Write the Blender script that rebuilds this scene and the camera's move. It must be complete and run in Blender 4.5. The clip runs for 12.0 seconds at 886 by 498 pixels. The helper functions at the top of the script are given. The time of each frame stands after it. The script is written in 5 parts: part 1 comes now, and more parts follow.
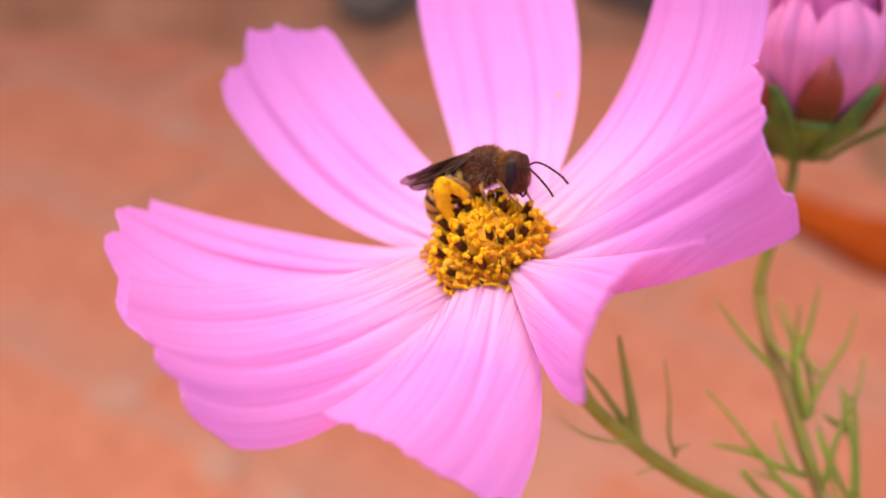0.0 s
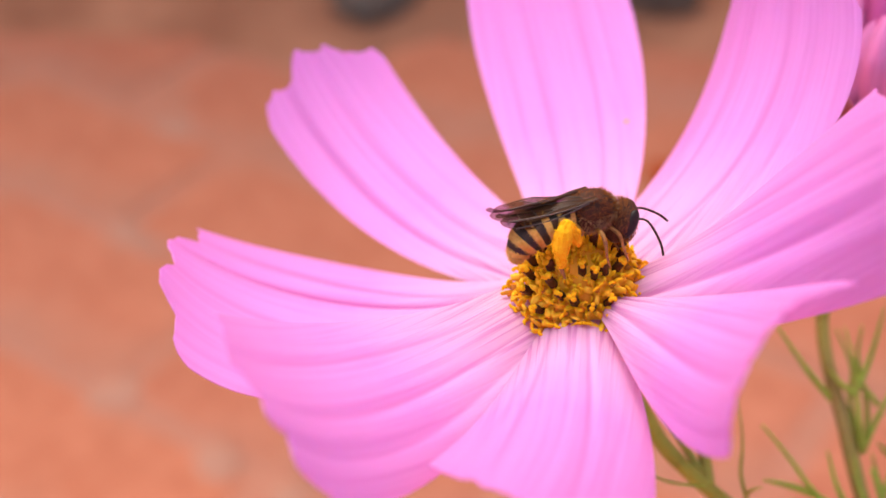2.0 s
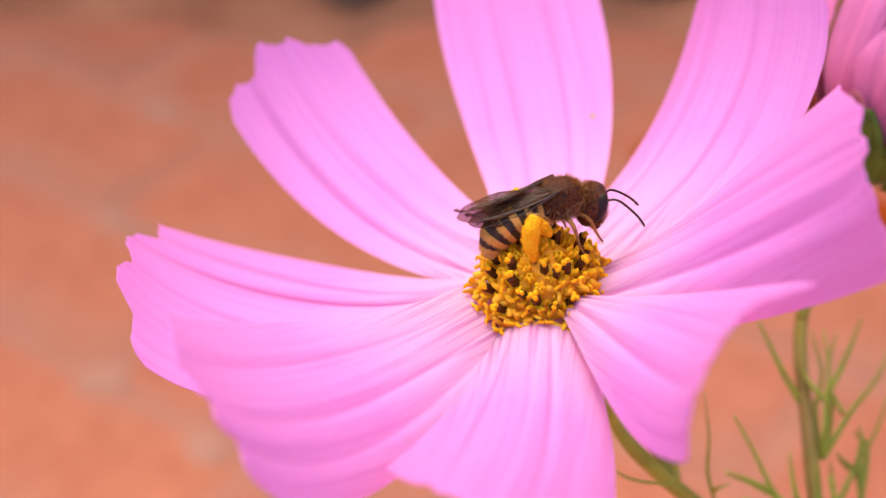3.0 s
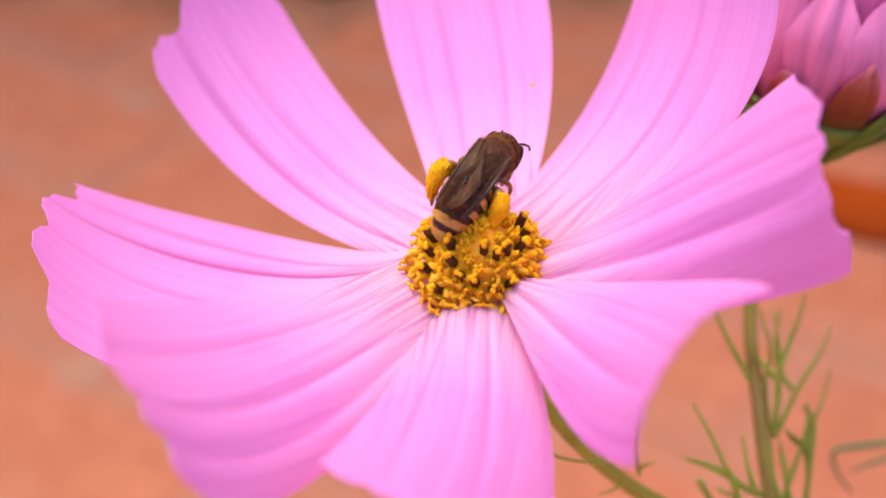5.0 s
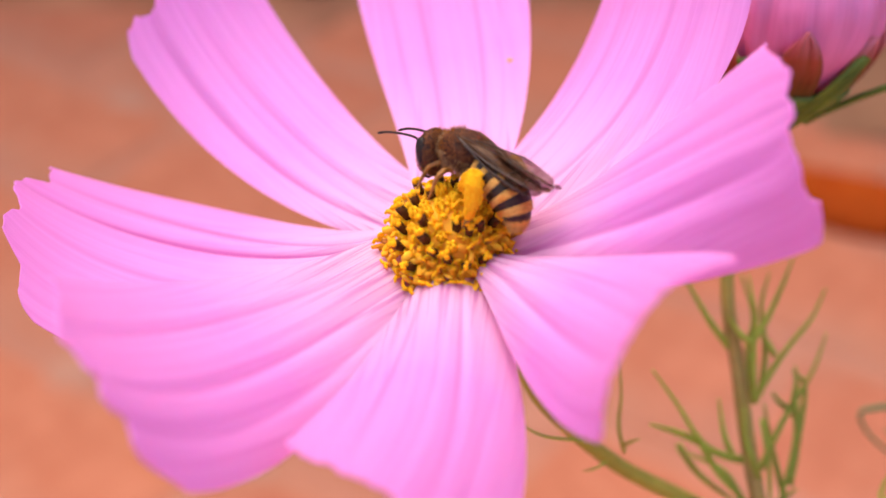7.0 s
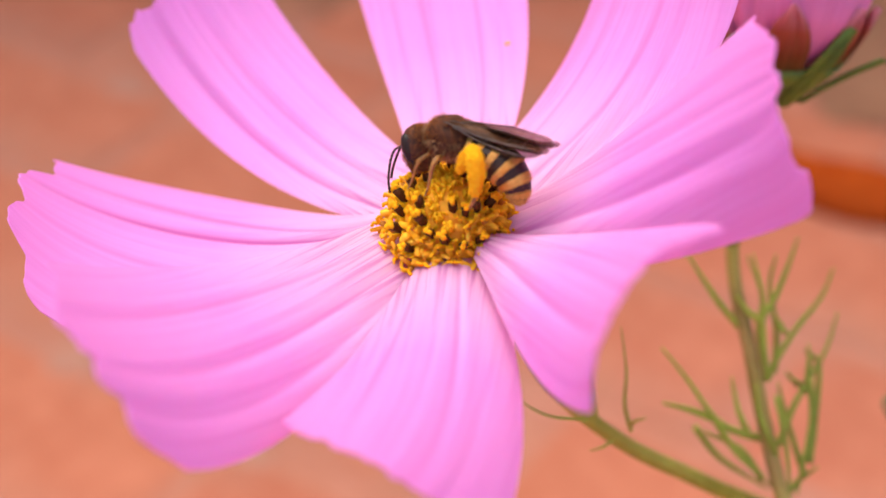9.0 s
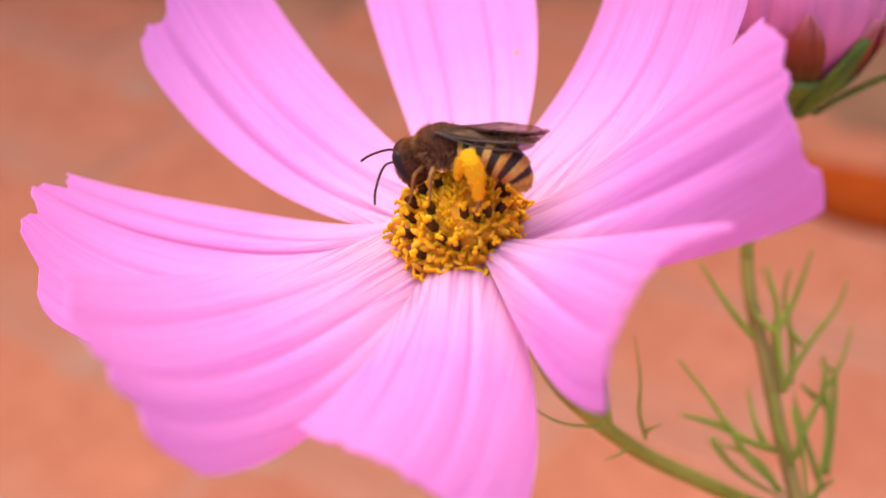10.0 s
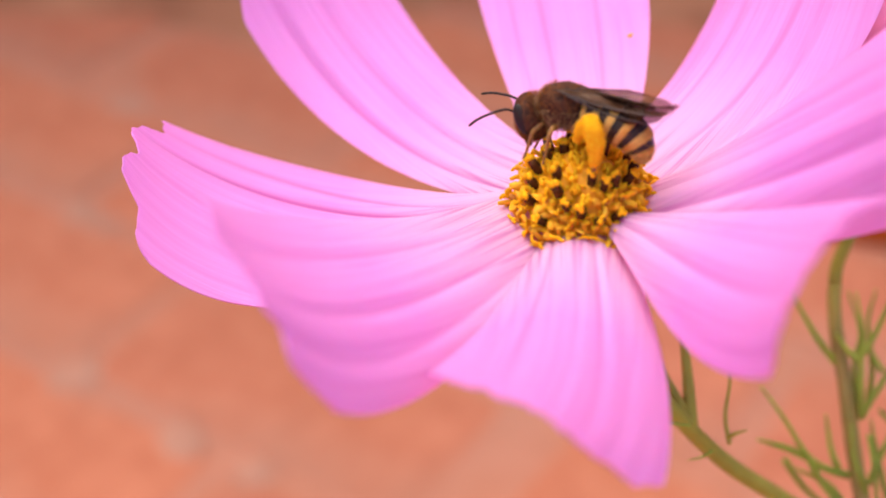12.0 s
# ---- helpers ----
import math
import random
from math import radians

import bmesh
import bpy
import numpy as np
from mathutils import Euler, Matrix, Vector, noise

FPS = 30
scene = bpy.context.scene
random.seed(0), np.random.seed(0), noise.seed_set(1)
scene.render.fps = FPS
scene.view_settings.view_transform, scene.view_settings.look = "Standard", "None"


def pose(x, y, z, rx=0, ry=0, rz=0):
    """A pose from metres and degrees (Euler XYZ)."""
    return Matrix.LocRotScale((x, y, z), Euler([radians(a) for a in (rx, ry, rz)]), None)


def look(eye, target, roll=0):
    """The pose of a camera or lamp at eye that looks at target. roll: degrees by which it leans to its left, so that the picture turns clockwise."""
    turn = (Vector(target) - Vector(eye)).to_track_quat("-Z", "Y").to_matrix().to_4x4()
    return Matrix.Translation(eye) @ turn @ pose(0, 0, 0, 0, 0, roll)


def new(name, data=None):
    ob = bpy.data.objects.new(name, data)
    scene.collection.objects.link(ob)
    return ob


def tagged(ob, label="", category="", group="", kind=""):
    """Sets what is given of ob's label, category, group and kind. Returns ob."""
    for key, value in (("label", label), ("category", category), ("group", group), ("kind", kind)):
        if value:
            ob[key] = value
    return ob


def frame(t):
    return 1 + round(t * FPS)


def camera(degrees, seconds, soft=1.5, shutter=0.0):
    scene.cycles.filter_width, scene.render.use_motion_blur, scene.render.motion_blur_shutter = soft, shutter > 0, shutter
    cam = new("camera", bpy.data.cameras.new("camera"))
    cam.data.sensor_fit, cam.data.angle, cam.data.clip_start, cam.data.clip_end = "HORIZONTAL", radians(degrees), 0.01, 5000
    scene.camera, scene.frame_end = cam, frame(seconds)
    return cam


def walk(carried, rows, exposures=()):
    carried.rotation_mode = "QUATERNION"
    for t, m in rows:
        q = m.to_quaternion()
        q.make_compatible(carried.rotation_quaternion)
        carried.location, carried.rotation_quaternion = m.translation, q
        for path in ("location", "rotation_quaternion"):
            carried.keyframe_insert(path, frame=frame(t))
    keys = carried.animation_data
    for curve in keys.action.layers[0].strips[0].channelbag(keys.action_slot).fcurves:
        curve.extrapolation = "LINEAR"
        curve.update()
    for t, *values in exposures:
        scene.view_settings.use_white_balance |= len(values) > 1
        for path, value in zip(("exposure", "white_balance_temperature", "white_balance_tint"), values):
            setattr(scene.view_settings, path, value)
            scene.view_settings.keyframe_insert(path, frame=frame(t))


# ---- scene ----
cam = camera(38, 12.0, soft=1.5)
cam.data.dof.use_dof = True
cam.data.dof.focus_distance = 0.103
cam.data.dof.aperture_fstop = 21.0

# seconds, place in metres, turn in degrees: a hand-held camera that pans a little
PATH = [
    (0, 0.000, 0.000, 0.470, 53.300, 0.000, 0.000),
    (0.5, 0.000, 0.000, 0.470, 53.451, 0.000, 0.126),
    (1, 0.000, 0.000, 0.470, 53.426, 0.000, 0.000),
    (1.5, 0.000, 0.000, 0.470, 53.300, 0.000, 0.000),
    (2, 0.000, 0.000, 0.470, 53.174, 0.000, -0.201),
    (2.5, 0.000, 0.000, 0.470, 52.671, 0.000, -0.629),
    (3, 0.000, 0.000, 0.470, 52.419, 0.000, -0.830),
    (5, 0.000, 0.000, 0.470, 51.840, 0.000, -2.013),
    (5.5, 0.000, 0.000, 0.470, 51.916, 0.000, -2.768),
    (6, 0.000, 0.000, 0.470, 51.866, 0.000, -3.070),
    (6.5, 0.000, 0.000, 0.470, 51.740, 0.000, -3.145),
    (7, 0.000, 0.000, 0.470, 51.664, 0.000, -2.516),
    (9, 0.000, 0.000, 0.470, 51.086, 0.000, -2.516),
    (9.5, 0.000, 0.000, 0.470, 51.211, 0.000, -2.315),
    (10, 0.000, 0.000, 0.470, 51.287, 0.000, -1.963),
    (10.5, 0.000, 0.000, 0.470, 51.539, 0.000, -1.812),
    (11, 0.000, 0.000, 0.470, 51.614, 0.000, -2.139),
    (11.5, 0.000, 0.000, 0.470, 51.840, 0.000, -1.887),
    (12, 0.000, 0.000, 0.470, 51.916, 0.000, -2.441),
]
walk(cam, [(t, pose(x, y, z, a, b, c)) for t, x, y, z, a, b, c in PATH])

# ---- light: bright, thinly clouded daylight ----
world = bpy.data.worlds.new("world")
scene.world = world
world.use_nodes = True
wn = world.node_tree
sky = wn.nodes.new("ShaderNodeTexSky")
sky.sky_type = "NISHITA"
sky.sun_disc = False
sky.sun_elevation = radians(58)
sky.sun_rotation = radians(-20)
sky.air_density, sky.dust_density, sky.ozone_density = 1.0, 3.0, 1.0
backg = wn.nodes["Background"]
wn.links.new(sky.outputs[0], backg.inputs[0])
backg.inputs[1].default_value = 0.15
sun_data = bpy.data.lights.new("sun", "SUN")
sun_data.energy = 1.0
sun_data.angle = radians(45)
sun_data.color = (1.0, 0.93, 0.84)
sun = new("sun", sun_data)
sun.matrix_basis = look((-0.7, 0.6, 3.0), (0, 0.1, 0.3))
scene.view_settings.exposure = 1.37


# ---- materials ----
def material(name, rough=0.6, metal=0.0):
    m = bpy.data.materials.new(name)
    m.use_nodes = True
    nt = m.node_tree
    b = nt.nodes["Principled BSDF"]
    b.inputs["Roughness"].default_value = rough
    b.inputs["Metallic"].default_value = metal
    return m, nt, b


def coords(nt, scale=(1, 1, 1), kind="Object"):
    tc = nt.nodes.new("ShaderNodeTexCoord")
    mp = nt.nodes.new("ShaderNodeMapping")
    mp.inputs["Scale"].default_value = scale
    nt.links.new(tc.outputs[kind], mp.inputs["Vector"])
    return mp.outputs["Vector"]


def noise_tex(nt, vec, scale, detail=4.0, rough=0.55):
    n = nt.nodes.new("ShaderNodeTexNoise")
    n.inputs["Scale"].default_value = scale
    n.inputs["Detail"].default_value = detail
    n.inputs["Roughness"].default_value = rough
    nt.links.new(vec, n.inputs["Vector"])
    return n.outputs["Fac"]


def ramp(nt, fac, stops):
    r = nt.nodes.new("ShaderNodeValToRGB")
    el = r.color_ramp.elements
    while len(el) < len(stops):
        el.new(0.5)
    for e, (p, c) in zip(el, stops):
        e.position, e.color = p, (*c, 1)
    nt.links.new(fac, r.inputs["Fac"])
    return r.outputs["Color"]


def mixed(nt, a, b, fac, how="MIX"):
    m = nt.nodes.new("ShaderNodeMix")
    m.data_type, m.blend_type = "RGBA", how
    for sock, val in ((m.inputs["Factor"], fac), (m.inputs["A"], a), (m.inputs["B"], b)):
        if isinstance(val, (int, float)):
            sock.default_value = val
        elif isinstance(val, tuple):
            sock.default_value = (*val, 1)
        else:
            nt.links.new(val, sock)
    return m.outputs["Result"]


def bump(nt, b, height, strength, distance):
    n = nt.nodes.new("ShaderNodeBump")
    n.inputs["Strength"].default_value = strength
    n.inputs["Distance"].default_value = distance
    nt.links.new(height, n.inputs["Height"])
    nt.links.new(n.outputs["Normal"], b.inputs["Normal"])
    return n


def grained(name, dark, light, scale, rough=0.6, relief=0.3, dist=0.0002, big=None):
    m, nt, b = material(name, rough)
    v = coords(nt)
    n1 = noise_tex(nt, v, scale)
    col = ramp(nt, n1, [(0.3, dark), (0.7, light)])
    if big:
        n2 = noise_tex(nt, v, scale * 0.13, 2)
        col = mixed(nt, col, big, ramp(nt, n2, [(0.45, (0, 0, 0)), (0.75, (1, 1, 1))]))
    nt.links.new(col, b.inputs["Base Color"])
    bump(nt, b, n1, relief, dist)
    return m


def petal_material(name, base, deep, pale, through_col, share):
    """Pink petal: long fine veins, paler at the base, shade of its folds and creases painted in; light passes through
    it.
    """
    m, nt, b = material(name, 0.62)
    uv = coords(nt, (1, 1, 1), "UV")
    sep = nt.nodes.new("ShaderNodeSeparateXYZ")
    nt.links.new(uv, sep.inputs[0])
    mid = tuple(0.62 * p + 0.38 * q for p, q in zip(base, deep))
    veins = noise_tex(nt, coords(nt, (0.9, 13, 1), "UV"), 1.6, 5, 0.6)
    fine = noise_tex(nt, coords(nt, (1.3, 30, 1), "UV"), 1.5, 4, 0.6)
    blot = noise_tex(nt, coords(nt, (2, 3, 1), "UV"), 2.0, 3)
    c = ramp(nt, veins, [(0.30, mid), (0.52, base)])
    c = mixed(nt, c, base, ramp(nt, blot, [(0.35, (0.0, 0.0, 0.0)), (0.7, (0.55, 0.55, 0.55))]))
    c = mixed(nt, pale, c, ramp(nt, sep.outputs["X"], [(0.02, (0.10, 0.10, 0.10)), (0.50, (1, 1, 1))]))
    c = mixed(nt, c, mid, ramp(nt, sep.outputs["X"], [(0.45, (0, 0, 0)), (1.0, (0.72, 0.72, 0.72))]))
    lines = mixed(nt, ramp(nt, fine, [(0.56, (0, 0, 0)), (0.62, (0.42, 0.42, 0.42)), (0.70, (0.10, 0.10, 0.10))]), ramp(nt, sep.outputs["X"], [(0.1, (1, 1, 1)), (0.8, (0.35, 0.35, 0.35))]), 1.0, "MULTIPLY")
    c = mixed(nt, c, deep, lines)
    # dark streaks near the base paint in the shade of the radial creases
    throat_shade = mixed(nt, ramp(nt, fine, [(0.47, (0, 0, 0)), (0.60, (0.75, 0.75, 0.75))]), ramp(nt, sep.outputs["X"], [(0.04, (1, 1, 1)), (0.30, (0, 0, 0))]), 1.0, "MULTIPLY")
    c = mixed(nt, c, tuple(0.7 * q for q in deep), throat_shade)
    hairlines = noise_tex(nt, coords(nt, (0.5, 52, 1), "UV"), 1.5, 2, 0.5)
    c = mixed(nt, c, deep, ramp(nt, hairlines, [(0.50, (0, 0, 0)), (0.66, (0.10, 0.10, 0.10))]))
    c = mixed(nt, c, tuple(min(1.0, 1.12 * q) for q in base), ramp(nt, hairlines, [(0.34, (0.22, 0.22, 0.22)), (0.46, (0, 0, 0))]))
    # shade in the lengthwise folds, painted as a deeper, darker pink
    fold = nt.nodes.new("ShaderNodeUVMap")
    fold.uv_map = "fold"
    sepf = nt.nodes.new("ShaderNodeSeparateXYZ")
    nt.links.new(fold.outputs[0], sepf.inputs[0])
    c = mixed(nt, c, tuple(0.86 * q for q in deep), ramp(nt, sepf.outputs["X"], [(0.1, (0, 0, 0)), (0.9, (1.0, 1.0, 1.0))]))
    nt.links.new(c, b.inputs["Base Color"])
    b.inputs["Specular IOR Level"].default_value = 0.25
    b.inputs["Sheen Weight"].default_value = 0.05
    bp = bump(nt, b, fine, 0.22, 0.0004)
    tr = nt.nodes.new("ShaderNodeBsdfTranslucent")
    nt.links.new(mixed(nt, c, through_col, 0.5), tr.inputs["Color"])
    nt.links.new(bp.outputs["Normal"], tr.inputs["Normal"])
    mx = nt.nodes.new("ShaderNodeMixShader")
    mx.inputs[0].default_value = share
    nt.links.new(b.outputs[0], mx.inputs[1])
    nt.links.new(tr.outputs[0], mx.inputs[2])
    nt.links.new(mx.outputs[0], nt.nodes["Material Output"].inputs["Surface"])
    return m


M_PETAL = petal_material("pink_petal", (0.90, 0.388, 0.785), (0.66, 0.14, 0.49), (0.88, 0.66, 0.72), (0.95, 0.42, 0.83), 0.43)
M_BUD = petal_material("bud_petal", (0.84, 0.28, 0.56), (0.50, 0.04, 0.22), (0.62, 0.11, 0.22), (0.95, 0.27, 0.55), 0.32)
M_BUD_INNER = petal_material("inner_bud_petal", (0.74, 0.15, 0.42), (0.46, 0.03, 0.18), (0.46, 0.05, 0.12), (0.88, 0.15, 0.42), 0.34)
M_BRICK = grained("terracotta_brick", (0.46, 0.142, 0.072), (0.56, 0.19, 0.101), 60, 0.85, 0.4, 0.001, (0.44, 0.19, 0.115))
nt = M_BRICK.node_tree
info = nt.nodes.new("ShaderNodeObjectInfo")
bb = nt.nodes["Principled BSDF"]
bb.inputs["Specular IOR Level"].default_value = 0.08
old = bb.inputs["Base Color"].links[0].from_socket
nt.links.new(mixed(nt, old, ramp(nt, info.outputs["Random"], [(0.0, (0.90, 0.86, 0.85)), (0.5, (1.0, 1.0, 1.0)), (1.0, (1.04, 1.02, 0.98))]), 1.0, "MULTIPLY"), bb.inputs["Base Color"])
M_MORTAR = grained("grey_mortar", (0.45, 0.165, 0.09), (0.53, 0.205, 0.12), 45, 0.95, 0.4, 0.002, (0.46, 0.205, 0.13))
M_LUMP = grained("pale_mortar", (0.45, 0.198, 0.120), (0.51, 0.238, 0.150), 90, 0.95, 0.5, 0.002)
M_STONE = grained("dark_stone", (0.085, 0.055, 0.040), (0.20, 0.130, 0.095), 70, 0.85, 0.5, 0.003)
M_RUST = grained("vivid_clay", (0.35, 0.047, 0.005), (0.46, 0.073, 0.009), 50, 0.8, 0.4, 0.002)
M_TAN = grained("tan_sand", (0.28, 0.118, 0.058), (0.40, 0.180, 0.090), 22, 0.95, 0.6, 0.004, (0.21, 0.100, 0.055))
M_SAND = grained("sandy_soil", (0.29, 0.105, 0.053), (0.48, 0.190, 0.098), 14, 0.95, 0.7, 0.006, (0.23, 0.098, 0.055))
M_STEM = grained("green_stem", (0.22, 0.20, 0.022), (0.38, 0.34, 0.045), 300, 0.5, 0.2, 0.0001, (0.32, 0.22, 0.045))
M_STALK = grained("brownish_stalk", (0.20, 0.17, 0.020), (0.34, 0.28, 0.045), 260, 0.5, 0.2, 0.0001, (0.29, 0.15, 0.07))
M_LEAF = grained("thread_leaf", (0.29, 0.33, 0.034), (0.43, 0.46, 0.060), 220, 0.55, 0.2, 0.0001, (0.20, 0.22, 0.035))
M_DARKLEAF = grained("dull_leaf", (0.07, 0.12, 0.035), (0.12, 0.19, 0.06), 220, 0.55, 0.2, 0.0001)
M_BRACT = grained("green_bract", (0.050, 0.105, 0.006), (0.125, 0.200, 0.014), 400, 0.6, 0.2, 0.0001)

M_YELLOW = grained("floret_yellow", (1.0, 0.49, 0.006), (1.0, 0.63, 0.025), 1500, 0.6, 0.4, 0.00008)
M_AMBER = grained("floret_amber", (1.0, 0.45, 0.010), (1.0, 0.65, 0.060), 1200, 0.55, 0.4, 0.00008)
M_DISC = grained("disc_amber", (0.95, 0.38, 0.006), (1.0, 0.48, 0.012), 1500, 0.7, 0.5, 0.00010)
M_ANTHER = grained("dark_anther", (0.045, 0.014, 0.004), (0.13, 0.045, 0.010), 2500, 0.5, 0.4, 0.00005)
M_RUSSET = grained("russet_anther", (0.42, 0.13, 0.008), (0.70, 0.28, 0.016), 2500, 0.6, 0.4, 0.00005)
M_POLLEN = grained("pollen", (0.95, 0.40, 0.006), (1.0, 0.57, 0.02), 4000, 0.9, 0.9, 0.00010)
M_FUR = grained("brown_fur", (0.030, 0.009, 0.004), (0.115, 0.033, 0.009), 3000, 0.6, 0.9, 0.0002)
M_FURTIP = grained("tawny_hair", (0.24, 0.060, 0.010), (0.46, 0.160, 0.035), 3000, 0.6, 0.5, 0.0001)
M_PALEHAIR = grained("buff_hair", (0.36, 0.17, 0.06), (0.62, 0.36, 0.15), 3000, 0.6, 0.5, 0.0001)
M_DARK = grained("dark_cuticle", (0.012, 0.005, 0.002), (0.050, 0.018, 0.006), 2500, 0.45, 0.5, 0.00006)
M_BAND = grained("ochre_band", (0.56, 0.25, 0.045), (0.86, 0.50, 0.14), 5000, 0.7, 0.8, 0.00012, (0.74, 0.27, 0.035))
M_VEIN = grained("amber_vein", (0.03, 0.012, 0.006), (0.09, 0.042, 0.02), 3000, 0.4, 0.3, 0.00003)
M_EYE = grained("eye", (0.010, 0.005, 0.003), (0.03, 0.014, 0.007), 6000, 0.4, 0.5, 0.00003)
M_LEG = grained("amber_leg", (0.16, 0.055, 0.007), (0.46, 0.20, 0.026), 3000, 0.5, 0.6, 0.0001)

# bud's cup and its scales: olive at the foot, russet in the middle, a pale pink skin towards the tip
M_SEPAL, nt, b = material("reddish_sepal", 0.5)
b.inputs["Specular IOR Level"].default_value = 0.2
up = nt.nodes.new("ShaderNodeSeparateXYZ")
nt.links.new(coords(nt, (1, 1, 1), "UV"), up.inputs[0])
skin_tone = ramp(nt, up.outputs["X"], [(0.05, (0.075, 0.085, 0.010)), (0.38, (0.20, 0.055, 0.018)), (0.66, (0.46, 0.10, 0.060)), (0.95, (0.76, 0.26, 0.34))])
nt.links.new(mixed(nt, skin_tone, (0.34, 0.10, 0.035), ramp(nt, noise_tex(nt, coords(nt, (1, 7, 1), "UV"), 2.0, 3), [(0.4, (0, 0, 0)), (0.7, (0.6, 0.6, 0.6))])), b.inputs["Base Color"])


def let_through(m, share):
    """Lets part of the light shine through a thin fleshy thing."""
    nt = m.node_tree
    b = nt.nodes["Principled BSDF"]
    tr = nt.nodes.new("ShaderNodeBsdfTranslucent")
    nt.links.new(b.inputs["Base Color"].links[0].from_socket, tr.inputs["Color"])
    mx = nt.nodes.new("ShaderNodeMixShader")
    mx.inputs[0].default_value = share
    nt.links.new(b.outputs[0], mx.inputs[1])
    nt.links.new(tr.outputs[0], mx.inputs[2])
    nt.links.new(mx.outputs[0], nt.nodes["Material Output"].inputs["Surface"])


for m, gloss in ((M_FUR, 0.18), (M_FURTIP, 0.15), (M_DARK, 0.28), (M_EYE, 0.22), (M_BAND, 0.1), (M_STEM, 0.15), (M_STALK, 0.15), (M_LEAF, 0.15), (M_ANTHER, 0.1), (M_YELLOW, 0.1), (M_AMBER, 0.1), (M_POLLEN, 0.05), (M_STONE, 0.1), (M_SAND, 0.05), (M_TAN, 0.05), (M_RUST, 0.03), (M_MORTAR, 0.05), (M_LUMP, 0.05)):
    m.node_tree.nodes["Principled BSDF"].inputs["Specular IOR Level"].default_value = gloss
for m, share in ((M_YELLOW, 0.24), (M_AMBER, 0.22), (M_BRACT, 0.12), (M_LEAF, 0.25), (M_SEPAL, 0.4), (M_FURTIP, 0.35), (M_PALEHAIR, 0.3), (M_BAND, 0.15), (M_POLLEN, 0.15)):
    let_through(m, share)

# smoky bee wing: dark and glossy near the root, clearer towards the tip, streaked along its length
M_WING, nt, b = material("smoky_wing", 0.30)
b.inputs["Specular IOR Level"].default_value = 0.16
wl = coords(nt)
wsep = nt.nodes.new("ShaderNodeSeparateXYZ")
nt.links.new(wl, wsep.inputs[0])
streak = noise_tex(nt, coords(nt, (260, 1500, 1500)), 1.0, 4)
nt.links.new(ramp(nt, streak, [(0.35, (0.060, 0.020, 0.008)), (0.60, (0.150, 0.060, 0.024)), (0.75, (0.34, 0.19, 0.10))]), b.inputs["Base Color"])
bump(nt, b, streak, 0.6, 0.00012)
clear = nt.nodes.new("ShaderNodeMapRange")
for key, val in (("From Min", -0.0015), ("From Max", -0.0082), ("To Min", 0.10), ("To Max", 0.46)):
    clear.inputs[key].default_value = val
nt.links.new(wsep.outputs["X"], clear.inputs["Value"])
tp = nt.nodes.new("ShaderNodeBsdfTransparent")
tp.inputs[0].default_value = (0.74, 0.60, 0.58, 1)
mx = nt.nodes.new("ShaderNodeMixShader")
nt.links.new(clear.outputs["Result"], mx.inputs[0])
nt.links.new(b.outputs[0], mx.inputs[1])
nt.links.new(tp.outputs[0], mx.inputs[2])
nt.links.new(mx.outputs[0], nt.nodes["Material Output"].inputs["Surface"])


# ---- building helpers ----
def part(name, bm, mats, parent=None, label="", smooth=True):
    me = bpy.data.meshes.new(name)
    bm.to_mesh(me)
    bm.free()
    if smooth:
        me.shade_smooth()
    for m in (mats if isinstance(mats, (list, tuple)) else [mats]):
        me.materials.append(m)
    ob = new(name, me)
    if parent:
        ob.parent = parent
    if label:
        ob["label"] = label
    return ob


def spline(points, steps=6):
    """Catmull-Rom curve through the points."""
    p = [Vector(q) for q in points]
    p = [p[0] * 2 - p[1]] + p + [p[-1] * 2 - p[-2]]
    out = []
    for i in range(1, len(p) - 2):
        for k in range(steps):
            t = k / steps
            a, b2, c, d = p[i - 1], p[i], p[i + 1], p[i + 2]
            out.append(0.5 * ((2 * b2) + (c - a) * t + (2 * a - 5 * b2 + 4 * c - d) * t * t + (3 * b2 - a - 3 * c + d) * t ** 3))
    out.append(p[-2])
    return out


def tube(bm, line, radius, seg=8, mat=0, flat=1.0, close=True):
    """A round or flattened tube along a line; radius(s) for s from 0 to 1."""
    rings = []
    up = Vector((0.3, -0.7, 0.65)).normalized()
    n = len(line)
    for i, p in enumerate(line):
        d = (line[min(i + 1, n - 1)] - line[max(i - 1, 0)]).normalized()
        side = d.cross(up)
        side = side.normalized() if side.length > 1e-4 else Vector((1, 0, 0))
        nor = side.cross(d).normalized()
        r = radius(i / (n - 1))
        rings.append([bm.verts.new(p + side * (r * math.cos(2 * math.pi * k / seg)) + nor * (r * flat * math.sin(2 * math.pi * k / seg))) for k in range(seg)])
    for a, b2 in zip(rings, rings[1:]):
        for k in range(seg):
            bm.faces.new((a[k], a[(k + 1) % seg], b2[(k + 1) % seg], b2[k])).material_index = mat
    if close:
        bm.faces.new(rings[0][::-1]).material_index = mat
        bm.faces.new(rings[-1]).material_index = mat
    return rings


